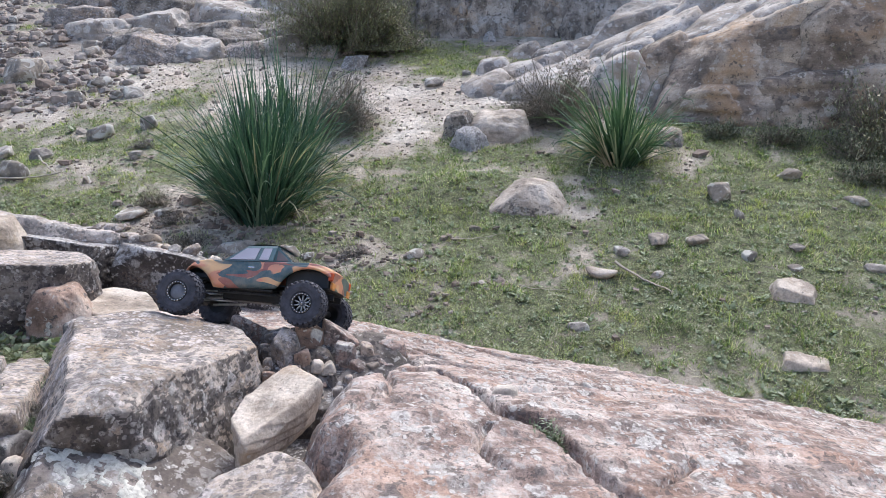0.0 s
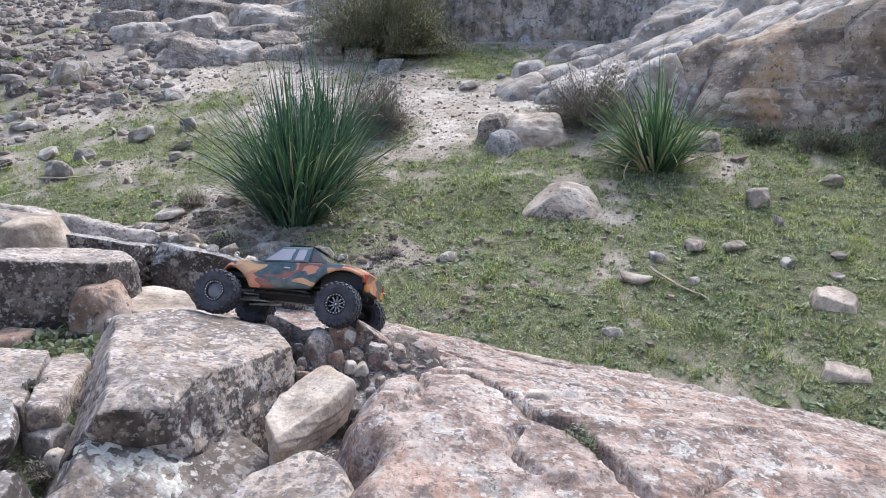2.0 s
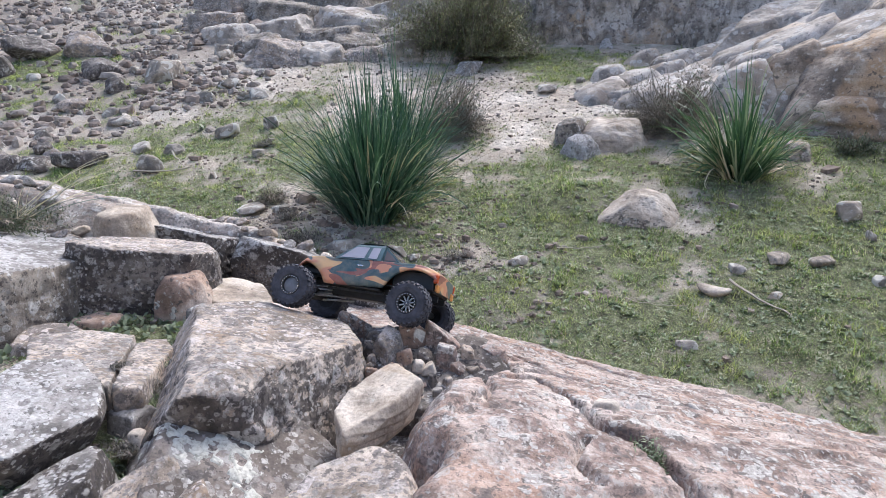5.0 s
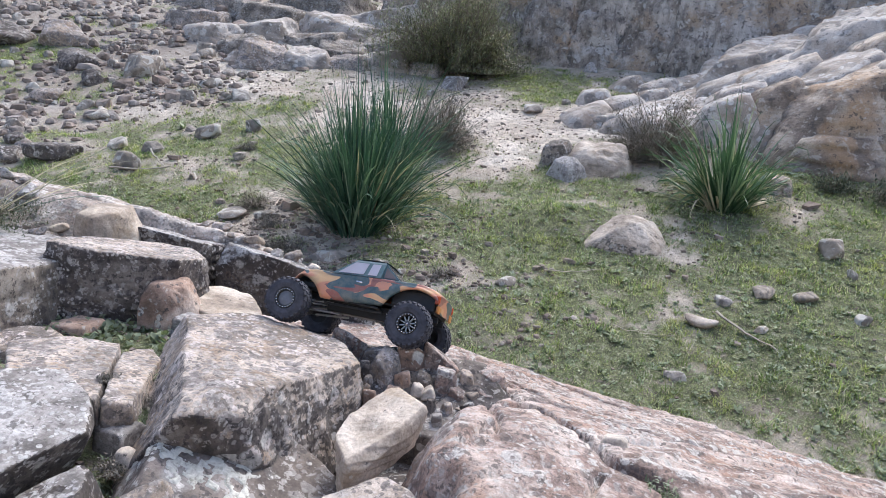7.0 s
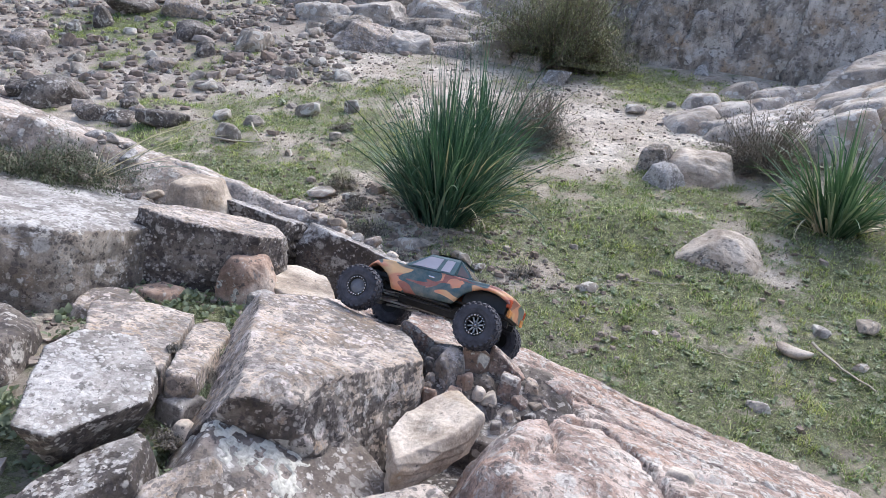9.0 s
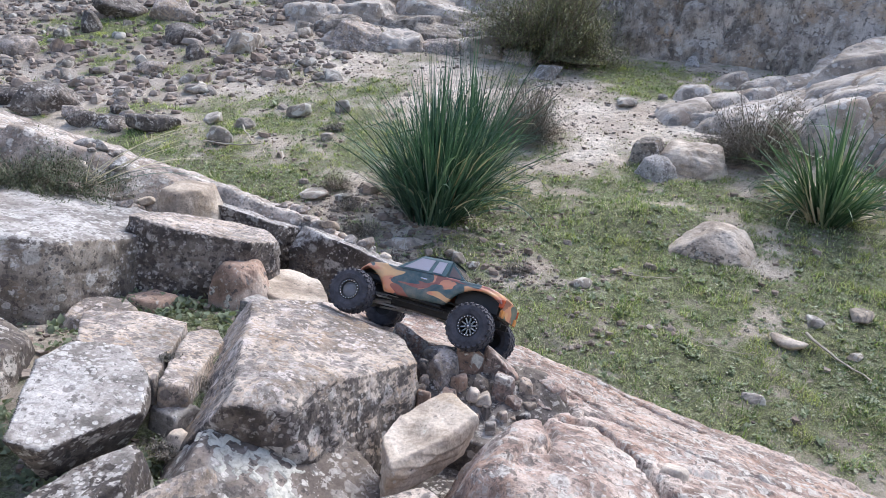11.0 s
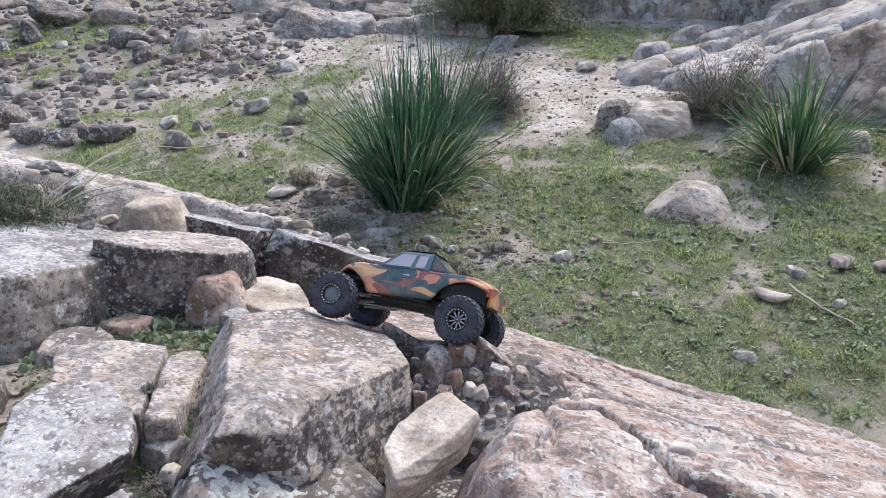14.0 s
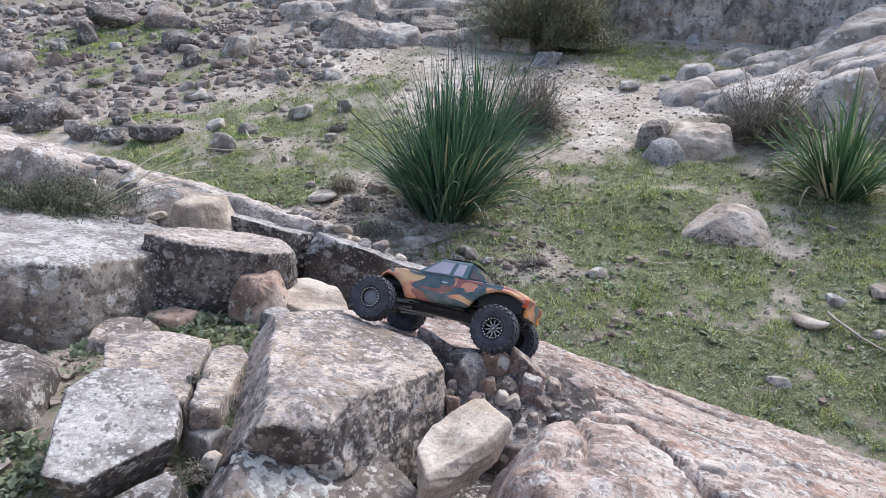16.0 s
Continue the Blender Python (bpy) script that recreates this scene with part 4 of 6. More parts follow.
rubble(-0.378, 1.738, 0.044, 0.04, 0.452, 0.06, ROCK_RED, 5, (0.1, 0.2))
rubble(-0.325, 1.79, 0.034, 0.045, 0.47, 0.1, ROCK_DARK, 8, (-0.2, 0.2))
rubble(-0.28, 1.806, 0.046, 0.045, 0.481, 0.07, ROCK_PINK, -6, (-0.1, -0.1), 3, 22)
rubble(-0.236, 1.84, 0.036, 0.034, 0.463, 0.05, ROCK_GREY, 20, (-0.3, 0.0))
rubble(-0.25, 1.778, 0.034, 0.034, 0.447, 0.045, ROCK_PINK, -24, (-0.2, 0.2))
rubble(-0.3, 1.862, 0.1, 0.06, 0.488, 0.035, ROCK_PINK, -4, (-0.12, -0.15), 6, 24, "flat pinkish plate lying over the seam")
rubble(-0.2, 1.885, 0.1, 0.06, 0.458, 0.04, ROCK_PINK, -14, (-0.15, -0.1), 6, 24, "flat pinkish plate lying over the seam")
rubble(-0.425, 1.705, 0.032, 0.036, 0.462, 0.07, ROCK_RED, 30)
rubble(-0.195, 1.815, 0.05, 0.036, 0.436, 0.04, ROCK_PINK, -30, (-0.2, 0.1))
rubble(-0.45, 1.868, 0.07, 0.06, 0.486, 0.09, ROCK_GREY, 10, (-0.1, -0.1), 3, 18)
rubble(-0.52, 1.91, 0.08, 0.06, 0.49, 0.1, ROCK_PINK, -8, (-0.1, -0.2), 3, 18)
for x, y, w, top in ((-0.458, 1.806, 0.022, 0.482), (-0.446, 1.785, 0.02, 0.474), (-0.438, 1.752, 0.018, 0.47), (-0.44, 1.73, 0.02, 0.458), (-0.345, 1.72, 0.02, 0.44), (-0.3, 1.735, 0.02, 0.446), (-0.262, 1.735, 0.022, 0.44), (-0.225, 1.745, 0.018, 0.436), (-0.32, 1.695, 0.02, 0.424), (-0.28, 1.7, 0.018, 0.428)):
    rubble(x, y, w, w, top, w * 1.6, (ROCK_DARK, ROCK_GREY)[int(rr.integers(0, 2))], rr.uniform(-40, 40), (rr.normal(0, 0.3), rr.normal(0, 0.2)), 6, 9, "small dark cobble wedged in the seam")
for x, y, w, top in ((-0.331, 1.752, 0.019, 0.462), (-0.309, 1.752, 0.021, 0.458)):
    rubble(x, y, w, w, top, w, ROCK_TAN, 20, (0, 0), 20, 10, "small whitish pebble resting in the seam")

# pebbles caught in the seam
PEBBLES = [stone_mesh("pebble", 380 + i, (ROCK_TAN, ROCK_WHITE, ROCK_PINK)[i % 3], 7, 30, 20) for i in range(6)]
for i in range(90):
    x, y = rr.uniform(-0.42, -0.19), rr.uniform(1.655, 1.83)
    w = 0.011 * math.exp(rr.normal(0, 0.35))
    ob = new("pebble", PEBBLES[i % 6])
    ob.scale = (w, w, w * 0.7)
    ob.location = (x, y, 0.437 + 0.3 * (y - 1.78) - 0.12 * (x + 0.32) - 0.002)
    ob.rotation_euler = (rr.normal(0, 0.3), rr.normal(0, 0.3), rr.uniform(0, 6.28))
    tagged(ob, "pale pebble caught in the rubble of a broken seam", "pebble", "pebbles in the seam")

# loose plates and stones along the ridge
bpy.context.view_layer.update()
_graph = bpy.context.evaluated_depsgraph_get()


def surface(x, y, above=1.6):
    """The height of what lies under a point."""
    hit, place, *_ = scene.ray_cast(_graph, (x, y, above), (0, 0, -1))
    return place.z if hit else gz(x, y)


RIDGE_STONES = [stone_mesh("ridge_stone", 430 + i, (ROCK_TAN, ROCK_GREY, ROCK_WHITE)[i % 3], 9, 40, 24, 0.04, 0.6) for i in range(9)]
spots = [(rr.uniform(-1.8, -1.46), rr.uniform(2.1, 2.34)) for _ in range(24)] + [(rr.uniform(-1.3, -0.5), rr.uniform(2.5, 2.72)) for _ in range(26)]
for i, (x, y) in enumerate(spots):
    if math.hypot(x + 1.37, y - 2.28) < 0.13:
        continue
    w = 0.038 * math.exp(rr.normal(0, 0.45))
    ob = new("ridge_stone", RIDGE_STONES[i % 9])
    ob.scale = (w * 1.2, w, w * 0.6)
    ob.location = (x, y, surface(x, y) - 0.16 * w)
    ob.rotation_euler = (rr.normal(0, 0.2), rr.normal(0, 0.2), rr.uniform(0, 6.28))
    tagged(ob, "small weathered stone lying along the ridge", "stone", "stones along the ridge")

# ---- outcrops up the hill ----
right_cliff = empty("cliff")
tagged(right_cliff, "tan and brown sandstone cliff face above the meadow", "cliff")
for i, (foot, top, bottom, m, lean, cuts) in enumerate([
    ([(1.2, 4.8), (1.9, 4.72), (2.9, 4.7), (3.4, 6.8), (1.7, 6.9), (1.3, 5.6)], (1.45, 0.38, 0.1), 0.5, ROCK_CLIFF, 14, []),
    ([(0.62, 5.35), (1.0, 5.02), (1.32, 4.95), (1.6, 5.8), (1.1, 6.3), (0.7, 6.0)], (1.04, 0.32, 0.14), 0.6, ROCK_SMOOTH, 22, []),
    ([(0.95, 5.2), (1.45, 5.0), (2.0, 5.6), (1.9, 6.6), (1.2, 6.4)], (1.28, 0.4, 0.15), 0.7, ROCK_SMOOTH, 25, []),
    ([(-0.12, 5.45), (0.15, 5.25), (0.5, 5.25), (0.62, 5.6), (0.2, 5.75)], (0.88, 0.1, 0.1), 0.6, ROCK_SMOOTH, 18, []),
    ([(0.45, 5.55), (0.8, 5.45), (1.0, 5.8), (0.7, 6.0), (0.5, 5.85)], (0.94, 0.15, 0.15), 0.7, ROCK_SMOOTH, 25, []),
    ([(0.95, 6.1), (1.4, 5.9), (1.8, 6.6), (1.4, 7.1), (1.1, 6.9)], (1.3, 0.3, 0.2), 0.8, ROCK_SMOOTH, 25, []),
    ([(1.3, 6.2), (2.2, 6.0), (2.8, 7.2), (1.8, 7.6)], (1.62, 0.3, 0.2), 0.9, ROCK_CLIFF, 18, []),
    ([(2.7, 4.3), (4.6, 4.0), (5.2, 7.0), (3.2, 7.2)], (2.0, 0.25, 0.0), 0.3, ROCK_CLIFF, 10, []),
    ([(1.22, 4.7), (1.62, 4.62), (1.75, 4.95), (1.3, 5.0)], (0.86, 0.12, 0.25), 0.55, ROCK_CLIFF, 16, []),
    ([(1.64, 4.62), (2.1, 4.58), (2.2, 4.95), (1.7, 4.95)], (0.93, 0.1, 0.3), 0.55, ROCK_CLIFF, 12, []),
    ([(2.1, 4.55), (2.75, 4.5), (2.8, 4.9), (2.2, 4.92)], (1.0, 0.1, 0.3), 0.5, ROCK_CLIFF, 10, []),
    ([(1.45, 4.85), (1.95, 4.75), (2.1, 5.3), (1.6, 5.4)], (1.22, 0.35, 0.3), 0.6, ROCK_CLIFF, 16, []),
    ([(1.95, 4.75), (2.6, 4.68), (2.7, 5.3), (2.1, 5.3)], (1.45, 0.3, 0.25), 0.6, ROCK_CLIFF, 12, []),
    ([(1.0, 5.95), (1.5, 5.75), (1.75, 6.2), (1.3, 6.5)], (1.38, 0.3, 0.2), 0.8, ROCK_SMOOTH, 22, []),
    ([(1.5, 5.7), (2.0, 5.5), (2.3, 6.0), (1.8, 6.3)], (1.6, 0.35, 0.2), 0.8, ROCK_SMOOTH, 20, []),
]):
    block("rock_mass", foot, top, bottom, m, 200 + i, 23, 30, lean, 0.075, 2.2, cuts, strata=0.03, chips=16, parent=right_cliff)

ql = np.random.default_rng(17)
for i in range(64):
    # worn rounded lobes on the dipping beds
    x, y, w = ql.uniform(0.35, 2.5), ql.uniform(5.0, 6.7), ql.uniform(0.16, 0.46)
    d, rot = w * ql.uniform(0.6, 1.0), radians(ql.uniform(-35, 35))
    if x < 0.75 + 0.5 * (y - 5.4):
        continue
    c, s = math.cos(rot), math.sin(rot)
    foot = [(x + c * u * w / 2 - s * v * d / 2, y + s * u * w / 2 + c * v * d / 2) for u, v in ((-1, -0.6), (-0.2, -1), (0.9, -0.8), (1.1, 0.5), (0.2, 1), (-0.9, 0.9))]
    zt = 0.88 + 0.38 * (x - 0.6) + 0.15 * (y - 5.3) + ql.uniform(0.0, 0.07)
    block("rock_lobe", foot, (zt, 0.38 + ql.normal(0, 0.1), 0.15), zt - 0.3, (ROCK_SMOOTH, ROCK_SMOOTH, ROCK_CLIFF)[i % 3], 300 + i, 12, 6, 20, 0.02, 5, strata=0.01, chips=14, parent=right_cliff)

for i, (x, y, w) in enumerate(((0.08, 5.42, 0.3), (0.34, 5.3, 0.34), (0.58, 5.2, 0.3), (0.82, 5.12, 0.34), (1.02, 5.0, 0.3), (0.3, 5.66, 0.3), (0.62, 5.5, 0.34), (0.92, 5.42, 0.36), (0.5, 5.85, 0.28), (0.8, 5.75, 0.34), (1.1, 5.65, 0.4), (0.14, 5.9, 0.2), (0.62, 6.2, 0.26), (0.9, 6.3, 0.34), (0.4, 6.4, 0.2))):
    # low pale lobes where the beds come out of the slope
    d, rot = w * 0.7, radians(ql.uniform(5, 40))
    c, s = math.cos(rot), math.sin(rot)
    foot = [(x + c * u * w / 2 - s * v * d / 2, y + s * u * w / 2 + c * v * d / 2) for u, v in ((-1, -0.6), (-0.2, -1), (0.9, -0.8), (1.1, 0.5), (0.2, 1), (-0.9, 0.9))]
    zt = gz(x, y) + 0.09 + 0.1 * max(0.0, x - 0.3)
    block("rock_lobe", foot, (zt, 0.25, 0.2), zt - 0.35, ROCK_SMOOTH, 380 + i, 16, 5, 22, 0.02, 5, strata=0.01, chips=14, parent=right_cliff)

back_cliff = empty("cliff")
tagged(back_cliff, "grey-brown rock wall with upright cracks behind the bush", "cliff")
for i, (foot, top, bottom, lean) in enumerate([
    ([(-0.75, 7.6), (-0.12, 7.38), (0.1, 8.4), (-0.8, 8.6)], (2.3, 0, 0), 0.8, 6),
    ([(-0.45, 7.3), (-0.14, 7.24), (-0.12, 7.5), (-0.45, 7.55)], (1.75, 0.1, 0.3), 0.8, 10),
    ([(0.02, 7.22), (0.3, 7.25), (0.3, 7.5), (0.0, 7.5)], (1.62, -0.1, 0.3), 0.8, 10),
    ([(0.5, 7.3), (0.85, 7.2), (0.95, 7.5), (0.5, 7.5)], (1.85, 0.1, 0.3), 0.8, 12),
    ([(0.95, 7.15), (1.5, 7.0), (1.6, 7.4), (1.0, 7.4)], (1.95, 0.1, 0.3), 0.8, 14),
    ([(-0.1, 7.35), (0.42, 7.4), (0.6, 8.4), (0.0, 8.4)], (2.5, 0, 0), 0.8, 5),
    ([(0.45, 7.46), (1.1, 7.3), (1.3, 8.5), (0.5, 8.5)], (2.5, 0, 0), 0.8, 8),
    ([(1.1, 7.25), (2.6, 7.0), (3.2, 8.6), (1.2, 8.6)], (2.7, 0.1, 0), 0.8, 12),
    ([(2.5, 7.0), (5.5, 6.6), (6.0, 9), (2.8, 9)], (3.2, 0.1, 0), 0.6, 10),
    ([(-1.9, 8.2), (-0.7, 7.7), (-0.6, 9), (-1.9, 9.2)], (2.3, 0.1, 0), 0.9, 14),
]):
    block("rock_mass", foot, top, bottom, ROCK_WALL, 230 + i, 24, 30, lean, 0.09, 3.6, strata=0.02, chips=16, parent=back_cliff)

left_crop = empty("rock_outcrop")
tagged(left_crop, "layered grey rock outcrop on the hillside", "outcrop")
qc = np.random.default_rng(91)
for i, (x, y, w, rise) in enumerate(((-2.58, 6.25, 0.3, 0.26), (-2.25, 6.38, 0.28, 0.18), (-2.95, 6.6, 0.34, 0.2), (-2.72, 6.55, 0.26, 0.16), (-3.36, 6.9, 0.4, 0.16), (-2.42, 7.1, 0.5, 0.14), (-1.95, 6.5, 0.36, 0.12), (-1.65, 6.7, 0.42, 0.16), (-2.1, 6.85, 0.4, 0.13), (-1.4, 7.0, 0.4, 0.18),
                                     (-3.0, 7.2, 0.5, 0.14), (-1.75, 7.2, 0.5, 0.2), (-3.7, 7.3, 0.5, 0.15), (-2.3, 7.6, 0.7, 0.22), (-3.1, 7.8, 0.7, 0.2), (-1.6, 7.7, 0.6, 0.3), (-2.0, 8.1, 0.8, 0.3), (-2.8, 8.4, 0.9, 0.3), (-3.9, 8.1, 0.7, 0.2), (-2.85, 6.28, 0.16, 0.1), (-2.42, 6.24, 0.15, 0.09), (-1.25, 6.6, 0.3, 0.1))):
    d, rot = w * qc.uniform(0.8, 1.3), radians(qc.uniform(-25, 25))
    c, s = math.cos(rot), math.sin(rot)
    foot = [(x + c * u * w / 2 - s * v * d / 2, y + s * u * w / 2 + c * v * d / 2) for u, v in ((-1, -0.6), (-0.2, -1), (0.9, -0.8), (1.1, 0.5), (0.2, 1), (-0.9, 0.9))]
    w, rise = w * 1.35, rise * 0.55
    zt = float(hill(np.array(x), np.array(y))) + rise
    block("rock_mass", foot, (zt, qc.normal(0, 0.18), qc.uniform(0, 0.3)), zt - rise - 0.25, (ROCK_GREY, ROCK_SMOOTH, ROCK_FACE)[i % 3], 260 + i, 18, 24, 20, 0.045, 4.5, strata=0.04, chips=18, parent=left_crop)

# ---- stones on the slope ----
STONES = [stone_mesh("stone", 300 + i, STONE, 7, 34, 20 + i % 5 * 4) for i in range(12)]
FIELD_STONES = [stone_mesh("stone", 340 + i, STONE, 11, 60, 28) for i in range(12)]
DARK_STONES = [stone_mesh("stone", 320 + i, ROCK_DARK if i % 3 else ROCK_GREY, 12, 40, 24) for i in range(12)]


def put_stone(i, x, y, w, h, label, name="stone", group="stones on the hillside", sink=0.46, turn=None, meshes=None):
    me = (meshes or STONES)[i % 12]
    ob = new(name, me)
    ob.scale = (w * 1.02, w * 0.9, h * 1.05)
    ob.location = (x, y, gz(x, y) - sink * h)
    ob.rotation_euler = (0, 0, i * 2.4 if turn is None else turn)
    return tagged(ob, label, "stone", group)


NEAR_STONES = [(-0.24, 3.08, 0.099, 0.058), (0.0, 3.34, 0.073, 0.039), (1.13, 3.42, 0.074, 0.074), (0.73, 3.18, 0.119, 0.071), (0.9, 3.21, 0.134, 0.068), (0.57, 3.09, 0.091, 0.055), (1.04, 3.05, 0.075, 0.061), (1.25, 3.11, 0.098, 0.034),
               (0.67, 2.91, 0.078, 0.044), (1.47, 2.94, 0.112, 0.058), (1.69, 3.52, 0.133, 0.063), (1.1, 3.6, 0.154, 0.143), (1.5, 3.84, 0.158, 0.097), (0.34, 2.59, 0.088, 0.046), (1.19, 2.97, 0.075, 0.038)]
PATH_STONES = [(-0.3, 5.56, 0.165, 0.074), (-0.06, 5.8, 0.077, 0.06), (-1.08, 5.84, 0.097, 0.062), (-1.58, 3.48, 0.175, 0.045), (-1.42, 3.48, 0.1, 0.044), (-0.99, 3.17, 0.185, 0.058),
               (-0.79, 3.07, 0.07, 0.046), (-0.74, 3.13, 0.084, 0.047), (-0.67, 3.09, 0.055, 0.032), (-0.79, 3.16, 0.062, 0.043), (-0.35, 3.42, 0.04, 0.03)]
LEFT_STONES = [(-2.01, 4.74, 0.153, 0.115), (-2.27, 4.61, 0.199, 0.123), (-1.87, 4.21, 0.082, 0.068), (-2.41, 4.22, 0.123, 0.102), (-2.42, 3.97, 0.19, 0.14), (-1.97, 3.87, 0.058, 0.045), (-3.36, 5.71, 0.33, 0.24), (-2.47, 5.31, 0.088, 0.079),
               (-2.77, 5.24, 0.196, 0.116), (-2.67, 4.3, 0.197, 0.091)]
SCREE_BOULDERS = [(-3.81, 4.2, 0.549, 0.262), (-3.51, 4.07, 0.144, 0.104), (-3.32, 3.95, 0.191, 0.138), (-3.15, 3.96, 0.231, 0.112), (-3.16, 4.1, 0.153, 0.13), (-2.88, 4.06, 0.278, 0.132), (-3.31, 4.24, 0.135, 0.095), (-4.96, 5.06, 0.331, 0.224),
                  (-4.83, 5.67, 0.246, 0.28), (-4.87, 6.14, 0.531, 0.295), (-4.46, 6.24, 0.415, 0.346), (-3.96, 5.81, 0.378, 0.21), (-3.61, 5.43, 0.242, 0.174), (-3.72, 5.07, 0.234, 0.112), (-4.08, 4.14, 0.217, 0.174)]
for i, (x, y, w, h) in enumerate(NEAR_STONES):
    put_stone(i, x, y, w * 0.82, h * 0.74, "weathered field stone half sunk in the turf", meshes=FIELD_STONES)
for i, row in enumerate(PATH_STONES):
    put_stone(i + 3, *row, "pale stone lying on sandy ground", meshes=FIELD_STONES)
WHITE_STONES = [stone_mesh("stone", 360 + i, ROCK_WHITE, 14, 60, 28) for i in range(12)]
for i, row in enumerate(((0.13, 7.04, 0.13, 0.13), (-0.94, 6.09, 0.19, 0.16))):
    put_stone(i + 4, *row, "whitish stone lying on the slope below the rock wall", meshes=WHITE_STONES)
for i, row in enumerate(LEFT_STONES):
    put_stone(i + 5, *row, "grey stone on the grassy bank", meshes=FIELD_STONES)
for i, row in enumerate(SCREE_BOULDERS):
    put_stone(i + 2, *row, "brown-grey boulder among the scree", meshes=DARK_STONES)

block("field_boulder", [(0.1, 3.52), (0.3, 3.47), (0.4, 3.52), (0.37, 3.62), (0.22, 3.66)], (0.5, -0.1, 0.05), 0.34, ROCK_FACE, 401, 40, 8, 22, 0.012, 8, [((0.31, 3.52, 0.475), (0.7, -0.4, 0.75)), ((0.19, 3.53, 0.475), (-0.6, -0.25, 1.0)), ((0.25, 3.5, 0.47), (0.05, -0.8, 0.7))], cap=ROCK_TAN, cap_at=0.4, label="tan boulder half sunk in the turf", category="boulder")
block("field_boulder", [(-0.04, 4.45), (0.2, 4.38), (0.32, 4.46), (0.28, 4.6), (0.06, 4.66)], (0.725, -0.05, 0.1), 0.5, ROCK_TAN, 403, 32, 14, 10, 0.02, 7, [((0.24, 4.44, 0.7), (0.8, -0.5, 0.8)), ((0.02, 4.5, 0.72), (-0.7, -0.4, 1.2)), ((0.15, 4.42, 0.68), (0.1, -1, 0.7))], chips=20, label="pale rounded boulder beside a brown scrub", category="boulder")
block("field_boulder", [(-0.17, 4.5), (-0.06, 4.46), (-0.02, 4.56), (-0.12, 4.64)], (0.73, 0.2, 0.1), 0.5, ROCK_FACE, 405, 20, 12, 8, 0.012, 9, label="brown split stone against a pale boulder", category="stone")
block("field_boulder", [(-0.1, 4.34), (-0.02, 4.29), (0.05, 4.34), (-0.02, 4.41)], (0.645, 0, 0.45), 0.48, ROCK_WHITE, 407, 22, 12, 18, 0.012, 9, label="grey pointed stone in front of a pale boulder", category="stone")
block("field_boulder", [(0.98, 4.3), (1.09, 4.27), (1.12, 4.35), (1.01, 4.4)], (0.645, 0.1, 0.1), 0.45, ROCK_GREY, 409, 20, 4, 12, 0.015, 8, label="brownish stone beside a grass tuft", category="stone")

block("flat_stone", [(1.05, 2.76), (1.15, 2.735), (1.19, 2.8), (1.12, 2.85), (1.06, 2.82)], (gz(1.12, 2.79) + 0.03, -0.15, 0.3), gz(1.12, 2.79) - 0.04, ROCK_TAN, 421, 24, 14, 20, 0.01, 9, chips=18, label="pale tan angular stone lying in the turf", category="stone")
block("flat_stone", [(0.93, 2.38), (1.05, 2.37), (1.07, 2.42), (0.95, 2.44)], (gz(1.0, 2.37) + 0.026, -0.1, 0.25), gz(1.0, 2.37) - 0.04, ROCK_TAN, 423, 22, 14, 20, 0.01, 9, chips=18, label="pale flat stone at the edge of the slab", category="stone")

# loose scree: single stones
r = np.random.default_rng(21)
count = 0
while count < 290:
    x, y = r.uniform(-6.2, -1.7), r.uniform(4.4, 8.5)
    keep = float(smooth(-1.8, -3.3, x)) * (0.08 if -2.9 < x and y < 5.2 else 1)
    if r.random() > keep:
        continue
    w = 0.075 * math.exp(r.normal(0, 0.4))
    put_stone(int(r.integers(0, 90)), x, y, w, w * r.uniform(0.55, 0.9), "loose brown-grey stone of the scree slope", group="scree stones", turn=r.uniform(0, 6.28))
    count += 1


def pebble_field(name, n, where, sizes, label, seed, fine=2):
    """Many small stones in one mesh."""
    q = np.random.default_rng(seed)
    pieces = []
    shapes = []
    for k in range(16):
        planes = [(*unit(w), q.uniform(0.36, 0.5)) for w in q.normal(size=(14, 3))] + [(*w, 0.55) for w in np.concatenate([np.eye(3), -np.eye(3)])]
        v, f = hull(planes, fine, (1, 1, 1), 40)
        shapes.append(v * (1, q.uniform(0.65, 1), q.uniform(0.55, 0.85)))
    xs, ys = where(q, n)
    zs = ground_z(xs, ys)
    ws = sizes * np.exp(q.normal(0, 0.5, len(xs)))
    a = q.uniform(0, 6.28, len(xs))
    for x, y, z, w, t, k in zip(xs, ys, zs, ws, a, q.integers(0, 16, len(xs))):
        v = shapes[k] * w
        c, s = math.cos(t), math.sin(t)
        v = np.stack([v[:, 0] * c - v[:, 1] * s + x, v[:, 0] * s + v[:, 1] * c + y, v[:, 2] + z + 0.04 * w], 1)
        pieces.append((v, f))
    v, f = merge(pieces)
    return tagged(new(name, mesh_of(name, v, f, [SCREE], smooth_shade=fine > 2)), label, "pebbles", kind="stuff")


def scree_at(q, n):
    x, y = q.uniform(-7, -1.4, n * 4), q.uniform(4.0, 9.5, n * 4)
    lump = 0.75 + 1.0 * fbm(flat3(x * 1.1, y * 1.1, 9), 3)
    keep = (q.random(n * 4) < (0.02 + smooth(-1.9, -3.3, x)) * np.clip(lump, 0.15, 1) * np.where((x > -2.9) & (y < 5.1), 0.1, 1)) & ((meadow(x, y) < 0.5) | (q.random(n * 4) < 0.1))
    return x[keep][:n], y[keep][:n]


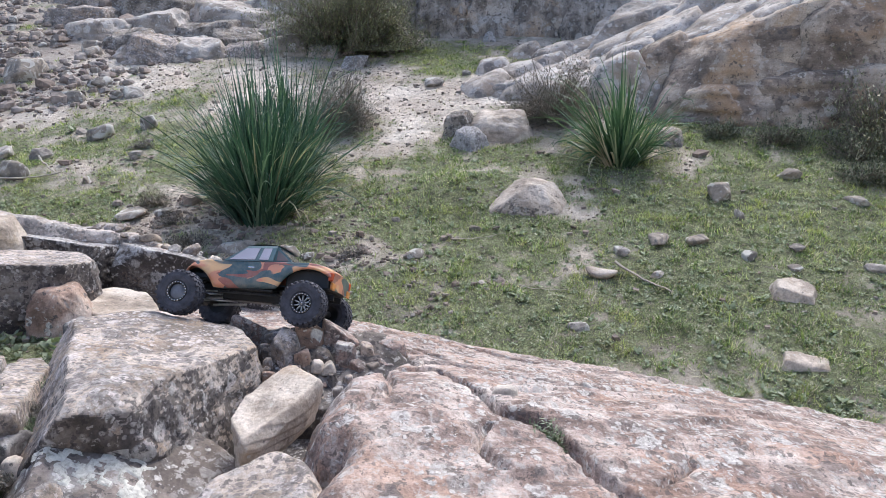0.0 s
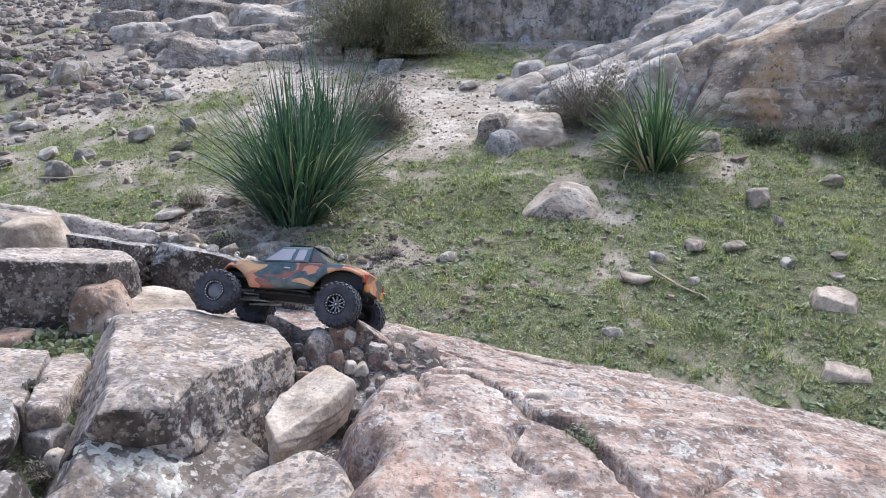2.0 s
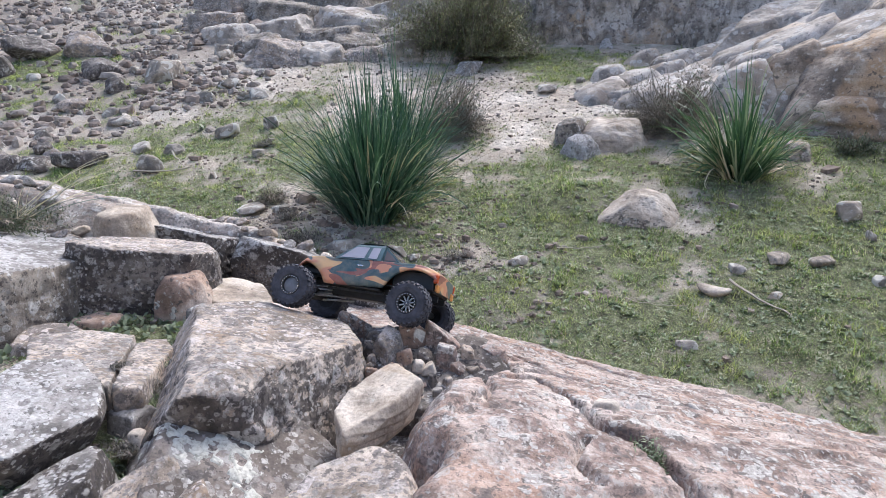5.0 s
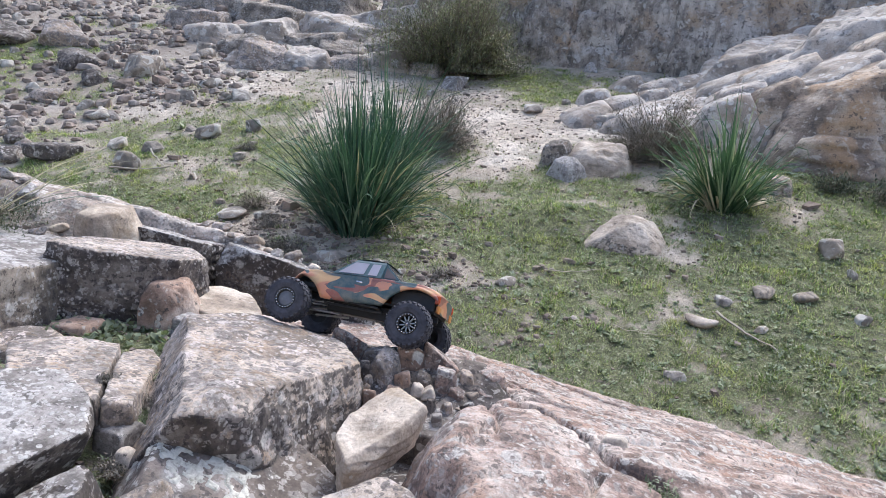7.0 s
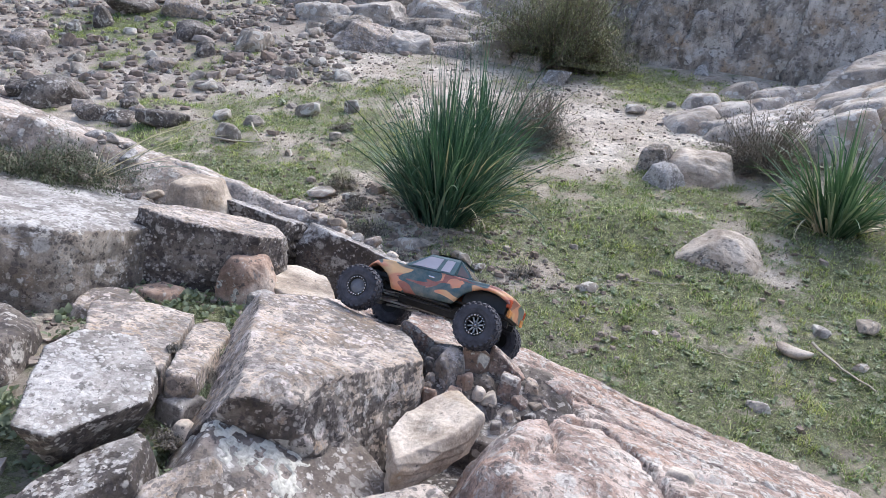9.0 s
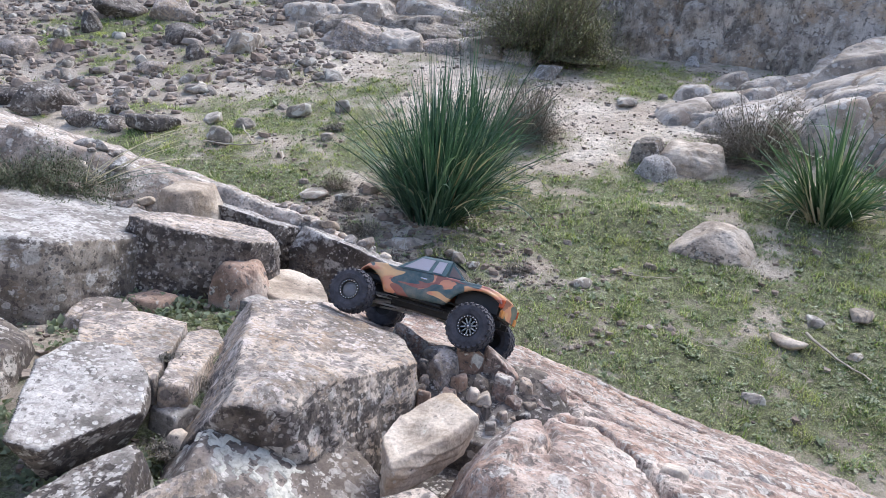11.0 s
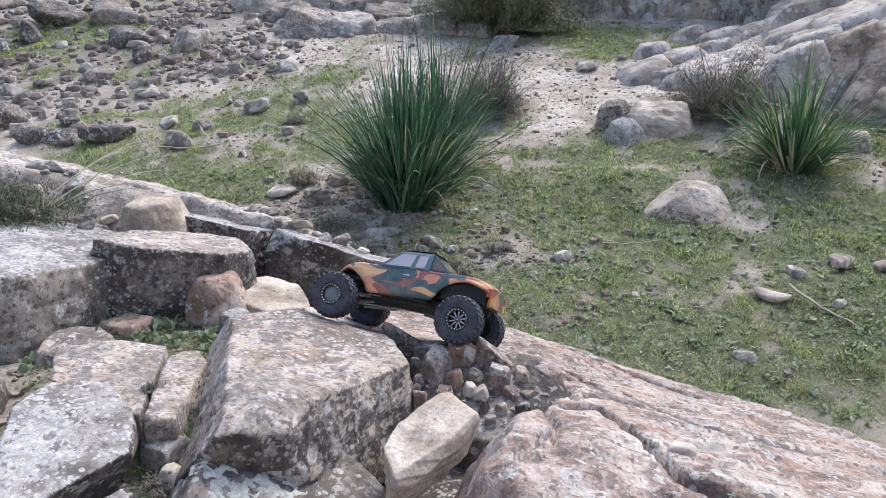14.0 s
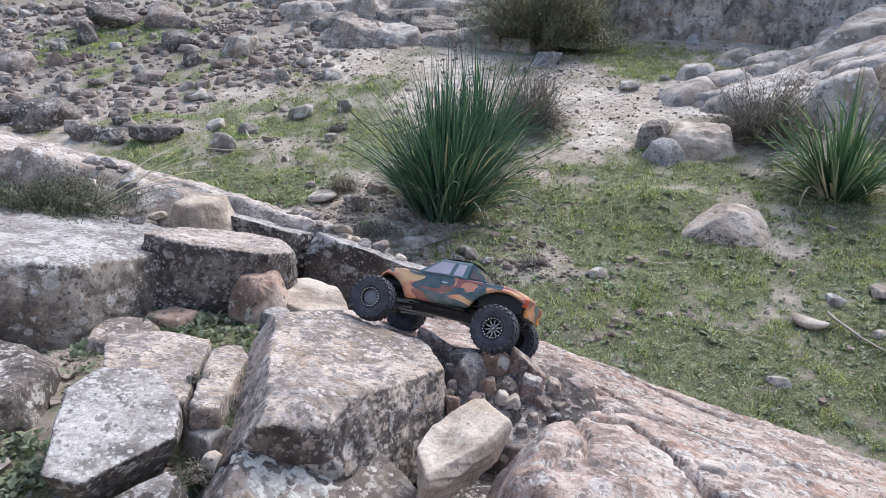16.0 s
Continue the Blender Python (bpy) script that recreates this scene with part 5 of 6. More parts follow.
def meadow_at(q, n):
    x, y = q.uniform(-3.2, 2.6, n * 3), q.uniform(2.4, 7.0, n * 3)
    keep = (y > ridge_y(x) + 0.05) & (q.random(n * 3) < 1.1 - meadow(x, y))
    return x[keep][:n], y[keep][:n]


def gap_at(q, n):
    x, y = q.uniform(-1.6, -0.3, n), q.uniform(1.1, 2.3, n)
    return x, y


pebble_field("scree", 5200, scree_at, 0.046, "scree of brown and grey stones on the hillside", 31)
pebble_field("gravel", 7000, meadow_at, 0.0125, "small pale gravel scattered over sandy turf", 32, 1)
def bank_at(q, n):
    x, y = q.uniform(-1.9, 0.1, n), q.uniform(2.6, 3.7, n)
    keep = (y > ridge_y(x) + 0.02) & (q.random(n) < np.clip(1.4 - 1.5 * meadow(x, y), 0.05, 1))
    return x[keep], y[keep]


pebble_field("bank_gravel", 2600, bank_at, 0.017, "stony rubble on the bare bank below the grass clump", 34)
pebble_field("gap_gravel", 900, gap_at, 0.014, "gravel in the soil between the rocks", 33, 1)


# ---- plants ----
def grass_tuft(x, y, height, spread, n, seed, label, width=0.009, dry=40, lean_max=1.05, bend=0.1, leaf=None):
    """A clump of strap-shaped leaves that rise and arch over outwards."""
    q = np.random.default_rng(seed)
    root = empty("grass_tuft", pose(x, y, gz(x, y) - 0.01))
    tagged(root, label, "grass tuft", "grass tufts")
    for name, m, k in (("leaf_mass", leaf or TUFT_LEAF, n), ("dry_leaf_mass", DRY_LEAF, dry)):
        old = name == "dry_leaf_mass"
        # the leaves stand in fans of a dozen
        fan = q.integers(0, max(k // 12, 3), k)
        az = q.uniform(0, 2 * math.pi, k)[fan] + q.normal(0, 0.4, k)
        rad = np.clip(np.sqrt(q.random(k))[fan] + q.normal(0, 0.12, k), 0, 1.1)
        low = q.random(k) < 0.2
        lean = rad**1.2 * lean_max * q.uniform(0.45, 1.1, k)[fan] + q.normal(0, 0.18, k) + 0.25 * old + low * q.uniform(0.25, 0.75, k)
        lean = np.where(np.sin(az) < -0.45, np.minimum(lean, 0.75), lean)
        base = np.stack([np.cos(az) * rad * spread, np.sin(az) * rad * spread, -0.01 + 0 * az], 1)
        base[:, :2] += q.normal(0, spread * 0.15, (k, 2))
        length = height * q.uniform(0.4, 1.15, k) * q.uniform(0.75, 1.1, k)[fan] * (1.06 - 0.36 * np.clip(rad, 0, 1)) * (0.8 if old else 1)
        curl = q.uniform(-0.2, 0.7, k) * (0.4 + rad) + (q.random(k) < 0.18) * q.uniform(0.4, 1.3, k)
        bent = (q.random(k) < (0.5 if old else bend)) * q.uniform(0.7, 2.0, k) * np.where(np.sin(az) < -0.45, 0.25, 1.0)
        v, f = blades(base, az + q.normal(0, 0.2, k), lean, length, width * q.uniform(0.55, 1.3, k), curl, 10, 0.35, 0.5, q.normal(0, 0.8, k), (q.uniform(0.5, 0.9, k), bent))
        v[:, 2] = np.maximum(v[:, 2], 0.215 * v[:, 1] + 0.004 + 0.01 * np.abs(np.sin(v[:, 0] * 40)))
        child(name, mesh_of(name, v, f, [m]), root, "bleached dead leaves in the clump" if name == "dry_leaf_mass" else "")
    return root


grass_tuft(-0.97, 3.5, 0.8, 0.105, 1150, 501, "tall clump of blue-green strap leaves on the meadow edge", 0.0125, 50, 0.44)
grass_tuft(-0.95, 3.98, 0.74, 0.09, 520, 502, "second clump of strap leaves behind the tall one", 0.012, 30, 0.42)
grass_tuft(0.74, 4.05, 0.66, 0.08, 330, 503, "smaller loose clump of strap leaves with bleached bent tips", 0.0145, 60, 0.85, 0.6, FRESH_LEAF)


def bush(name, x, y, w, h, tips, per, leaf, size, leaf_mat, label, seed, twig_r=0.006, upright=0.5, category="bush"):
    """Branching twigs from one foot with clusters of small leaves at the ends."""
    q = np.random.default_rng(seed)
    root = empty(name, pose(x, y, gz(x, y) - 0.02))
    tagged(root, label, category)
    az = q.uniform(0, 2 * math.pi, tips)
    el = np.arccos(q.uniform(-0.05, 1, tips) ** 1.0 * 0.98)
    rad = q.uniform(0.55, 1.0, tips) * (1 + 0.22 * np.sin(az * 3 + seed) + 0.15 * np.sin(el * 5 + az * 2))
    end = np.stack([np.cos(az) * np.sin(el) * rad * w / 2, np.sin(az) * np.sin(el) * rad * w / 2, np.maximum(np.cos(el) * rad * h, 0.02 * h)], 1)
    s = np.linspace(0, 1, 6)[None, :, None]
    start = np.stack([np.cos(az) * 0.06 * w, np.sin(az) * 0.06 * w, 0 * az], 1)
    bend = q.normal(0, 0.06 * w, (tips, 1, 3)) * s * (1 - s) * 4
    rise = np.zeros((tips, 6, 3))
    rise[..., 2] = (s[..., 0] ** 0.6 - s[..., 0]) * upright * h * 0.3
    paths = start[:, None] + (end - start)[:, None] * s + bend + rise
    v, f = tubes(paths, twig_r * (1.15 - s[..., 0]) * np.ones((tips, 1)), 3)
    child("woody_frame", mesh_of("woody_frame", v, f, [TWIG]), root)
    k = tips * per
    pick = np.repeat(np.arange(tips), per)
    along = q.uniform(0.45, 1.06, k)
    at = start[pick] + (end - start)[pick] * along[:, None] + bend[pick, 2] * 0.6
    at += q.normal(0, size, (k, 3))
    at[:, 2] = np.maximum(at[:, 2], 0.015)
    v, f = blades(at, q.uniform(0, 6.28, k), q.uniform(0.1, 1.9, k), leaf * q.uniform(0.6, 1.3, k), leaf * 0.46 * q.uniform(0.7, 1.2, k), q.uniform(0, 0.8, k), 2, 0, 1.2)
    child("foliage", mesh_of("foliage", v, f, [leaf_mat]), root)
    return root


bush("bush", -1.06, 6.75, 1.45, 0.95, 560, 84, 0.027, 0.032, BUSH_LEAF, "dense olive-green bush with yellowish leaves below the rock wall", 601)
bush("scrub", -0.8, 4.7, 0.54, 0.44, 380, 40, 0.014, 0.02, GREY_LEAF, "grey leafless-looking scrub behind the grass clump", 602, 0.003)
bush("scrub", 0.48, 4.72, 0.72, 0.42, 420, 36, 0.014, 0.016, SCRUB_LEAF, "dark brown twiggy scrub beside a pale boulder", 603, 0.003, 1.0)
bush("scrub", 2.15, 4.25, 0.7, 0.5, 200, 30, 0.025, 0.03, BUSH_LEAF, "dark green scrub at the foot of the cliff", 604, 0.004)
for x, y, w, h in ((1.62, 4.3, 0.4, 0.16), (1.95, 4.1, 0.5, 0.2), (2.4, 3.95, 0.6, 0.26), (1.35, 4.42, 0.25, 0.1), (1.85, 3.8, 0.35, 0.12)):
    # The cliff's shade is put into the leaf colour of this scrub.
    bush("scrub", x, y, w, h, 120, 30, 0.016, 0.018, DARK_LEAF, "low green scrub below the cliff, coloured darker for the shade there", int(610 + x * 10), 0.003)
bush("scrub", -1.84, 2.12, 0.62, 0.12, 420, 56, 0.011, 0.01, DARK_LEAF, "low dark heathy scrub rooted in a ridge crack", 605, 0.0015).location.z = 0.62


def turf(name, n, area, dense, height, seed, label, material, width=0.0035):
    q = np.random.default_rng(seed)
    x, y = q.uniform(area[0], area[1], n * 7), q.uniform(area[2], area[3], n * 7)
    tuft = fbm(flat3(x * 9, y * 9, 11), 3)
    keep = (q.random(n * 7) < (0.45 + 0.55 * smooth(-0.15, 0.3, tuft)) * smooth(dense[0], dense[1], meadow(x, y)) * np.clip(2.6 / y, 0.25, 1)) & (y > ridge_y(x) - 0.06)
    x, y = x[keep][:n], y[keep][:n]
    k = len(x)
    clump = 0.55 + 0.65 * smooth(-0.1, 0.45, tuft[keep][:n]) + 0.4 * smooth(-0.2, 0.5, fbm(flat3(x * 4, y * 4, 6), 3))
    base = np.stack([x, y, ground_z(x, y) - 0.003], 1)
    v, f = blades(base, q.uniform(0, 6.28, k), np.abs(q.normal(0.7, 0.5, k)), height * clump * np.exp(q.normal(0, 0.35, k)), width * q.uniform(0.7, 1.5, k) * np.clip(y / 2.6, 1, 2.2), q.uniform(0.2, 1.6, k), 2, 0, 0.4)
    return tagged(new(name, mesh_of(name, v, f, [material])), label, "grass", kind="stuff")


turf("grass", 215000, (-5.4, 2.9, 2.0, 7.0), (0.2, 0.8), 0.0185, 701, "short green grass and herbs on the slope", GRASS, 0.0044)
turf("dry_grass", 38000, (-2.9, 2.9, 2.0, 6.5), (-0.1, 0.5), 0.022, 702, "dry bleached grass among the turf", DRY_LEAF, 0.003)
turf("litter", 60000, (-2.9, 2.9, 2.0, 6.5), (-0.4, 0.4), 0.012, 704, "pale dead leaf bits lying in the turf", DRY_LEAF, 0.0075)


def herb_rosettes(n, per, seed):
    """Low rosettes of grey-green leaves all over the turf."""
    q = np.random.default_rng(seed)
    x, y = q.uniform(-2.6, 2.7, n * 9), q.uniform(2.0, 6.0, n * 9)
    keep = (q.random(n * 9) < smooth(0.1, 0.55, meadow(x, y)) * np.clip(2.4 / y, 0.1, 1) ** 1.5 * (0.3 + 0.7 * smooth(-0.1, 0.25, fbm(flat3(x * 3, y * 3, 31), 3)))) & (y > ridge_y(x) - 0.03)
    x, y = x[keep][:n], y[keep][:n]
    k = len(x) * per
    size = np.repeat(0.0105 * np.exp(q.normal(0, 0.35, len(x))), per) * q.uniform(0.6, 1.2, k)
    px, py = np.repeat(x, per) + q.normal(0, 0.006, k), np.repeat(y, per) + q.normal(0, 0.006, k)
    base = np.stack([px, py, ground_z(px, py) + 0.001], 1)
    v, f = blades(base, q.uniform(0, 6.28, k), q.uniform(0.5, 1.3, k), size, size * q.uniform(0.4, 0.6, k), q.uniform(0.1, 0.7, k), 3, 0, 2.6)
    return tagged(new("herbs", mesh_of("herbs", v, f, [HERB_LEAF])), "low grey-green herb rosettes in the turf", "herbs", kind="stuff")


herb_rosettes(6500, 8, 703)


def leaf_shape(wide):
    v, f = blades(np.zeros((1, 3)), np.zeros(1), np.array([0.75]), np.array([1.0]), np.array([wide]), np.array([0.7]), 6, 0.3, 2.4)
    return mesh_of("leaf", v, f, [WEED_LEAF])


LEAVES = [leaf_shape(w) for w in (0.45, 0.6, 0.75)]


def rosette(x, y, z, w, n, seed, label, flat=0.0):
    """A small weed: a rosette of single leaves."""
    q = np.random.default_rng(seed)
    root = empty("weed", pose(x, y, z))
    tagged(root, label, "weed", "weeds between rocks")
    for i in range(n):
        s = w * 0.34 * q.uniform(0.45, 1.15)
        leaf = child("leaf", LEAVES[int(q.integers(0, 3))], root)
        leaf.matrix_basis = pose(*(q.normal(0, w * 0.28, 2)), abs(q.normal(0, w * 0.12)), 0, q.uniform(-35, 25) + flat, i * 137.5 + q.uniform(-15, 15)) @ Matrix.Diagonal((s, s, s, 1))
    return root


q = np.random.default_rng(41)
for i in range(150):
    x, y = [(-1.2, 1.84), (-1.0, 1.86), (-1.13, 1.93), (-0.9, 1.84), (-1.17, 1.66), (-0.8, 1.56), (-0.765, 1.42), (-0.72, 1.3), (-0.96, 1.16), (-1.02, 1.24)][i % 10] + q.normal(0, (0.03 if i % 10 in (5, 6, 7) else 0.065), 2)
    rosette(x, y, gz(x, y) + (0.012 if i % 10 in (5, 6, 7) else 0.0), q.uniform(0.022, 0.042) * (0.8 if i % 10 in (5, 6, 7) else 1.5), int(q.integers(8, 12) if i % 10 in (5, 6, 7) else q.integers(16, 26)), 800 + i, "grey-green leafy weed rooted in soil between rocks")
for x, y, w in ((0.73, 2.4, 0.06), (0.92, 2.3, 0.05), (0.4, 2.5, 0.05), (1.1, 2.5, 0.05), (0.2, 2.62, 0.04)):
    rosette(x, y, gz(x, y) + 0.01, w, 13, 860 + int(w * 100), "flat rosette weed at the edge of the slab", 20)
bush("weed", 0.115, 1.43, 0.085, 0.06, 60, 16, 0.011, 0.005, WEED_LEAF, "small dark weed growing in the slab crack", 606, 0.0012, category="weed").location.z = 0.445

for i, (x, y, w, h) in enumerate(((-1.52, 3.62, 0.22, 0.09), (-1.36, 3.42, 0.16, 0.06), (-0.62, 2.95, 0.16, 0.06), (-1.9, 4.4, 0.16, 0.06), (-0.75, 2.85, 0.2, 0.06), (-1.0, 3.0, 0.14, 0.05), (-1.2, 3.2, 0.2, 0.07), (-0.5, 3.12, 0.12, 0.05))):
    bush("weed", x, y, w, h, 90, 20, 0.012, 0.012, (SCRUB_LEAF, GREY_LEAF)[i % 2], "low withered weed on stony ground beside the grass clump", 660 + i, 0.0016, category="weed")

for i, (x, y, z, w) in enumerate(((-0.848, 1.47, 0.525, 0.04), (-0.8, 1.575, 0.485, 0.055), (-0.768, 1.46, 0.49, 0.06), (-0.745, 1.41, 0.485, 0.045), (-0.73, 1.3, 0.46, 0.055), (-0.88, 1.7, 0.465, 0.06), (-0.835, 1.64, 0.47, 0.045), (-0.7, 1.25, 0.43, 0.05))):
    bush("weed", x, y, w, w * 0.7, 34, 12, 0.007, 0.004, (GREY_LEAF, WEED_LEAF)[i % 2], "small twiggy weed in the gap between slabs", 640 + i, 0.0009, category="weed").location.z = z


def stick(name, a, b, radius, seed, label, sag=0.01):
    q = np.random.default_rng(seed)
    s = np.linspace(0, 1, 9)[:, None]
    p = np.array(a) * (1 - s) + np.array(b) * s + q.normal(0, 0.0022, (9, 3)) + np.array([0, 0, -sag]) * (4 * s * (1 - s))
    v, f = tubes(p[None], (radius * (1.1 - 0.6 * s[:, 0]))[None], 6)
    return tagged(new(name, mesh_of(name, v, f, [PALE_TWIG])), label, "stick")


def on(x, y, up=0.01):
    return (x, y, gz(x, y) + up)


stick("stick", on(0.52, 2.95, 0.035), on(0.7, 2.8, 0.012), 0.0055, 1, "dry bleached stick lying in the grass")
stick("stick", on(0.16, 2.84, 0.012), on(0.36, 2.82, 0.012), 0.002, 4, "thin pale twig lying in the grass")
stick("stick", on(-0.1, 3.22, 0.015), on(0.12, 3.27, 0.012), 0.0022, 5, "thin pale twig lying in the grass")
dead = empty("dead_grass", pose(-1.6, 2.13, 0.66))
tagged(dead, "long dead grey leaves arching over the ridge rocks", "dead grass")
q = np.random.default_rng(44)
for i in range(11):
    up = i > 7
    v, f = blades(np.array([[q.normal(0, 0.03), q.normal(0, 0.02), 0.0]]), np.array([q.uniform(0.0, 0.9)]), np.array([0.2 if up else q.uniform(0.8, 1.2)]), np.array([0.13 if up else q.uniform(0.28, 0.42)]), np.array([0.005 if up else 0.013]), np.array([q.uniform(0.2, 0.8)]), 9, 0.3, 0.5)
    child("leaf", mesh_of("leaf", v, f, [DRY_LEAF if i % 3 else TUFT_LEAF]), dead)
stick("stick", on(-2.46, 3.88, 0.02), on(-2.12, 3.91, 0.03), 0.006, 2, "dry twig lying on the bank")
stick("stick", on(-2.36, 4.12, 0.05), on(-2.15, 3.92, 0.02), 0.005, 3, "dry twig lying on the bank")
bone = empty("bone_stone", pose(0.47, 2.92, gz(0.47, 2.92) + 0.008, 0, 0, -28))
tagged(bone, "pale curved flake of stone beside a dry stick", "stone")
v, f = cube_sphere(16, (1, 0.6, 0.5))
v = v * (0.058, 0.034, 0.017)
v[:, 2] += 5.0 * v[:, 0] ** 2
v[:, 1] *= 1 - 6 * v[:, 0]
v = weather(v, 412, 0.004, 14)
child("flake", mesh_of("flake", v, f, [ROCK_TAN]), bone)



# ---- the radio-controlled truck ----
def plain(name, color, rough=0.5, metal=0.0, vary=0.25, scale=60):
    k = Nodes(name)
    n = k.noise(scale, 6, 0.65)
    col = k.mix(vary, color, k.ramp(n, [(0.36, 0.4), (0.5, 1.0), (0.64, 1.7)]), "MULTIPLY")
    return k.finish(col, k.ramp(n, [(0.3, min(1.0, rough * 1.25)), (0.7, rough * 0.8)]), k.bump(n, 0.15, 0.001), Metallic=metal)


def camo_material():
    k = Nodes("camouflage_paint")
    tc = k.t.nodes.new("ShaderNodeTexCoord").outputs["Object"]
    m = k.t.nodes.new("ShaderNodeMapping")
    k.link(tc, m.inputs["Vector"])
    m.inputs["Scale"].default_value = (10, 8, 18)
    m.inputs["Location"].default_value = (0.35, 0.2, 0.1)
    a = k.noise(1.0, 1.5, 0.45, 0.9, vec=m.outputs[0])
    b = k.noise(1.1, 1.5, 0.45, 0.9, vec=m.outputs[0], shift=(7.0, 3.0, 5.0))
    k2 = k.ramp(b, [(0.0, (0.7, 0.3, 0.18)), (0.52, (0.7, 0.3, 0.18)), (0.525, (0.74, 0.38, 0.2)), (0.6, (0.78, 0.5, 0.26))])
    col = k.mix(k.ramp(a, [(0.535, 0.0), (0.543, 1.0)]), k2, (0.05, 0.105, 0.125))
    col = k.mix(k.ramp(b, [(0.395, 1.0), (0.4, 0.0)]), col, (0.3, 0.1, 0.085))
    dust = k.ramp(k.noise(45, 7, 0.7), [(0.4, 0.0), (0.7, 0.35)])
    col = k.mix(dust, col, (0.42, 0.35, 0.29))
    return k.finish(col, 0.32, None, Coat_Weight=0.4, Coat_Roughness=0.15)


CAMO = camo_material()
TEAL = plain("dark_teal_paint", (0.05, 0.095, 0.115), 0.35)
PANE = plain("painted_window", (0.3, 0.3, 0.37), 0.2, vary=0.15, scale=12)
PANE_DARK = plain("smoked_window", (0.13, 0.11, 0.115), 0.2, vary=0.2, scale=12)
TYRE = plain("dusty_tyre_rubber", (0.052, 0.054, 0.07), 0.8, vary=0.4)
BLACK = plain("black_plastic", (0.02, 0.02, 0.022), 0.5)
STEEL = plain("dull_steel", (0.5, 0.5, 0.5), 0.35, 0.9)
CAP_GREY = plain("grey_wheel_cap", (0.16, 0.17, 0.2), 0.4)
LAMP_RED = plain("red_lamp_lens", (0.5, 0.09, 0.03), 0.25)
LAMP_AMBER = plain("amber_paint", (0.6, 0.25, 0.06), 0.3)
CHROME = plain("bright_trim", (0.7, 0.7, 0.72), 0.2, 0.8)


def bm_box(x0, x1, y0, y1, z0, z1, bevel=0.0):
    bm = bmesh.new()
    bmesh.ops.create_cube(bm, size=1, matrix=Matrix.Translation(((x0 + x1) / 2, (y0 + y1) / 2, (z0 + z1) / 2)) @ Matrix.Diagonal((x1 - x0, y1 - y0, z1 - z0, 1)))
    if bevel:
        bmesh.ops.bevel(bm, geom=list(bm.edges), offset=bevel, segments=2, affect="EDGES", profile=0.5)
    return bm


def bm_rod(a, b, r, sides=10, r2=None):
    a, b = Vector(a), Vector(b)
    bm = bmesh.new()
    turn = (b - a).to_track_quat("Z", "Y").to_matrix().to_4x4()
    bmesh.ops.create_cone(bm, cap_ends=True, segments=sides, radius1=r, radius2=r if r2 is None else r2, depth=(b - a).length, matrix=Matrix.Translation((a + b) / 2) @ turn)
    return bm


def bm_grid(pts, close=False):
    """Quads over a list of rows of points."""
    bm = bmesh.new()
    vs = [[bm.verts.new(p) for p in row] for row in pts]
    for r0, r1 in zip(vs[:-1], vs[1:]):
        for i in range(len(r0) - (0 if close else 1)):
            j = (i + 1) % len(r0)
            bm.faces.new((r0[i], r0[j], r1[j], r1[i]))
    return bm


def shell(ob, thick=0.0018):
    m = ob.modifiers.new("thickness", "SOLIDIFY")
    m.thickness, m.offset = thick, -1
    return ob


def tyre_bm():
    prof = [(-0.02, 0.0255), (-0.0255, 0.031), (-0.028, 0.042), (-0.0265, 0.052), (-0.021, 0.0568), (-0.01, 0.0582), (0.0, 0.0585)]
    prof = prof + [(-y, r) for y, r in prof[-2::-1]]
    n = 56
    bm = bm_grid([[(r * math.sin(2 * math.pi * i / n), y, r * math.cos(2 * math.pi * i / n)) for y, r in prof] for i in range(n)] + [[(0, y, r) for y, r in prof]])
    bmesh.ops.remove_doubles(bm, verts=bm.verts, dist=1e-5)
    return bm


def lathe(prof, n=40):
    bm = bm_grid([[(r * math.sin(2 * math.pi * i / n), y, r * math.cos(2 * math.pi * i / n)) for y, r in prof] for i in range(n)] + [[(0, y, r) for y, r in prof]])
    bmesh.ops.remove_doubles(bm, verts=bm.verts, dist=1e-6)
    return bm


SHARED = {}


def shared_part(key, make, material, name, parent, label="", smooth_shade=True, m=None):
    if key not in SHARED:
        bm = make()
        bmesh.ops.recalc_face_normals(bm, faces=bm.faces)
        me = bpy.data.meshes.new(name)
        bm.to_mesh(me)
        bm.free()
        me.materials.append(material)
        me.polygons.foreach_set("use_smooth", np.full(len(me.polygons), smooth_shade))
        SHARED[key] = me
    return child(name, SHARED[key], parent, label, m)


def tread(w):
    """The knobs of one tyre."""
    for row, (y, wide, long, tall, tilt) in enumerate(((-0.0225, 0.011, 0.0085, 0.0026, 0.2), (-0.0075, 0.0115, 0.009, 0.0034, -0.35), (0.0075, 0.0115, 0.009, 0.0034, 0.35), (0.0225, 0.011, 0.0085, 0.0026, -0.2))):
        for i in range(24):
            a = 2 * math.pi * (i + 0.5 * (row % 2)) / 24
            m = Matrix.Rotation(a, 4, "Y") @ Matrix.Translation((0, y, 0.0565 if abs(y) > 0.02 else 0.058)) @ Matrix.Rotation(tilt, 4, "Z") @ Matrix.Rotation(-y * 16, 4, "X") @ Matrix.Diagonal((long, wide, tall * 2, 1))
            shared_part("knob", lambda: bm_box(-0.5, 0.5, -0.5, 0.5, -0.5, 0.5, 0.08), TYRE, "tread_block", w, "", False, m)


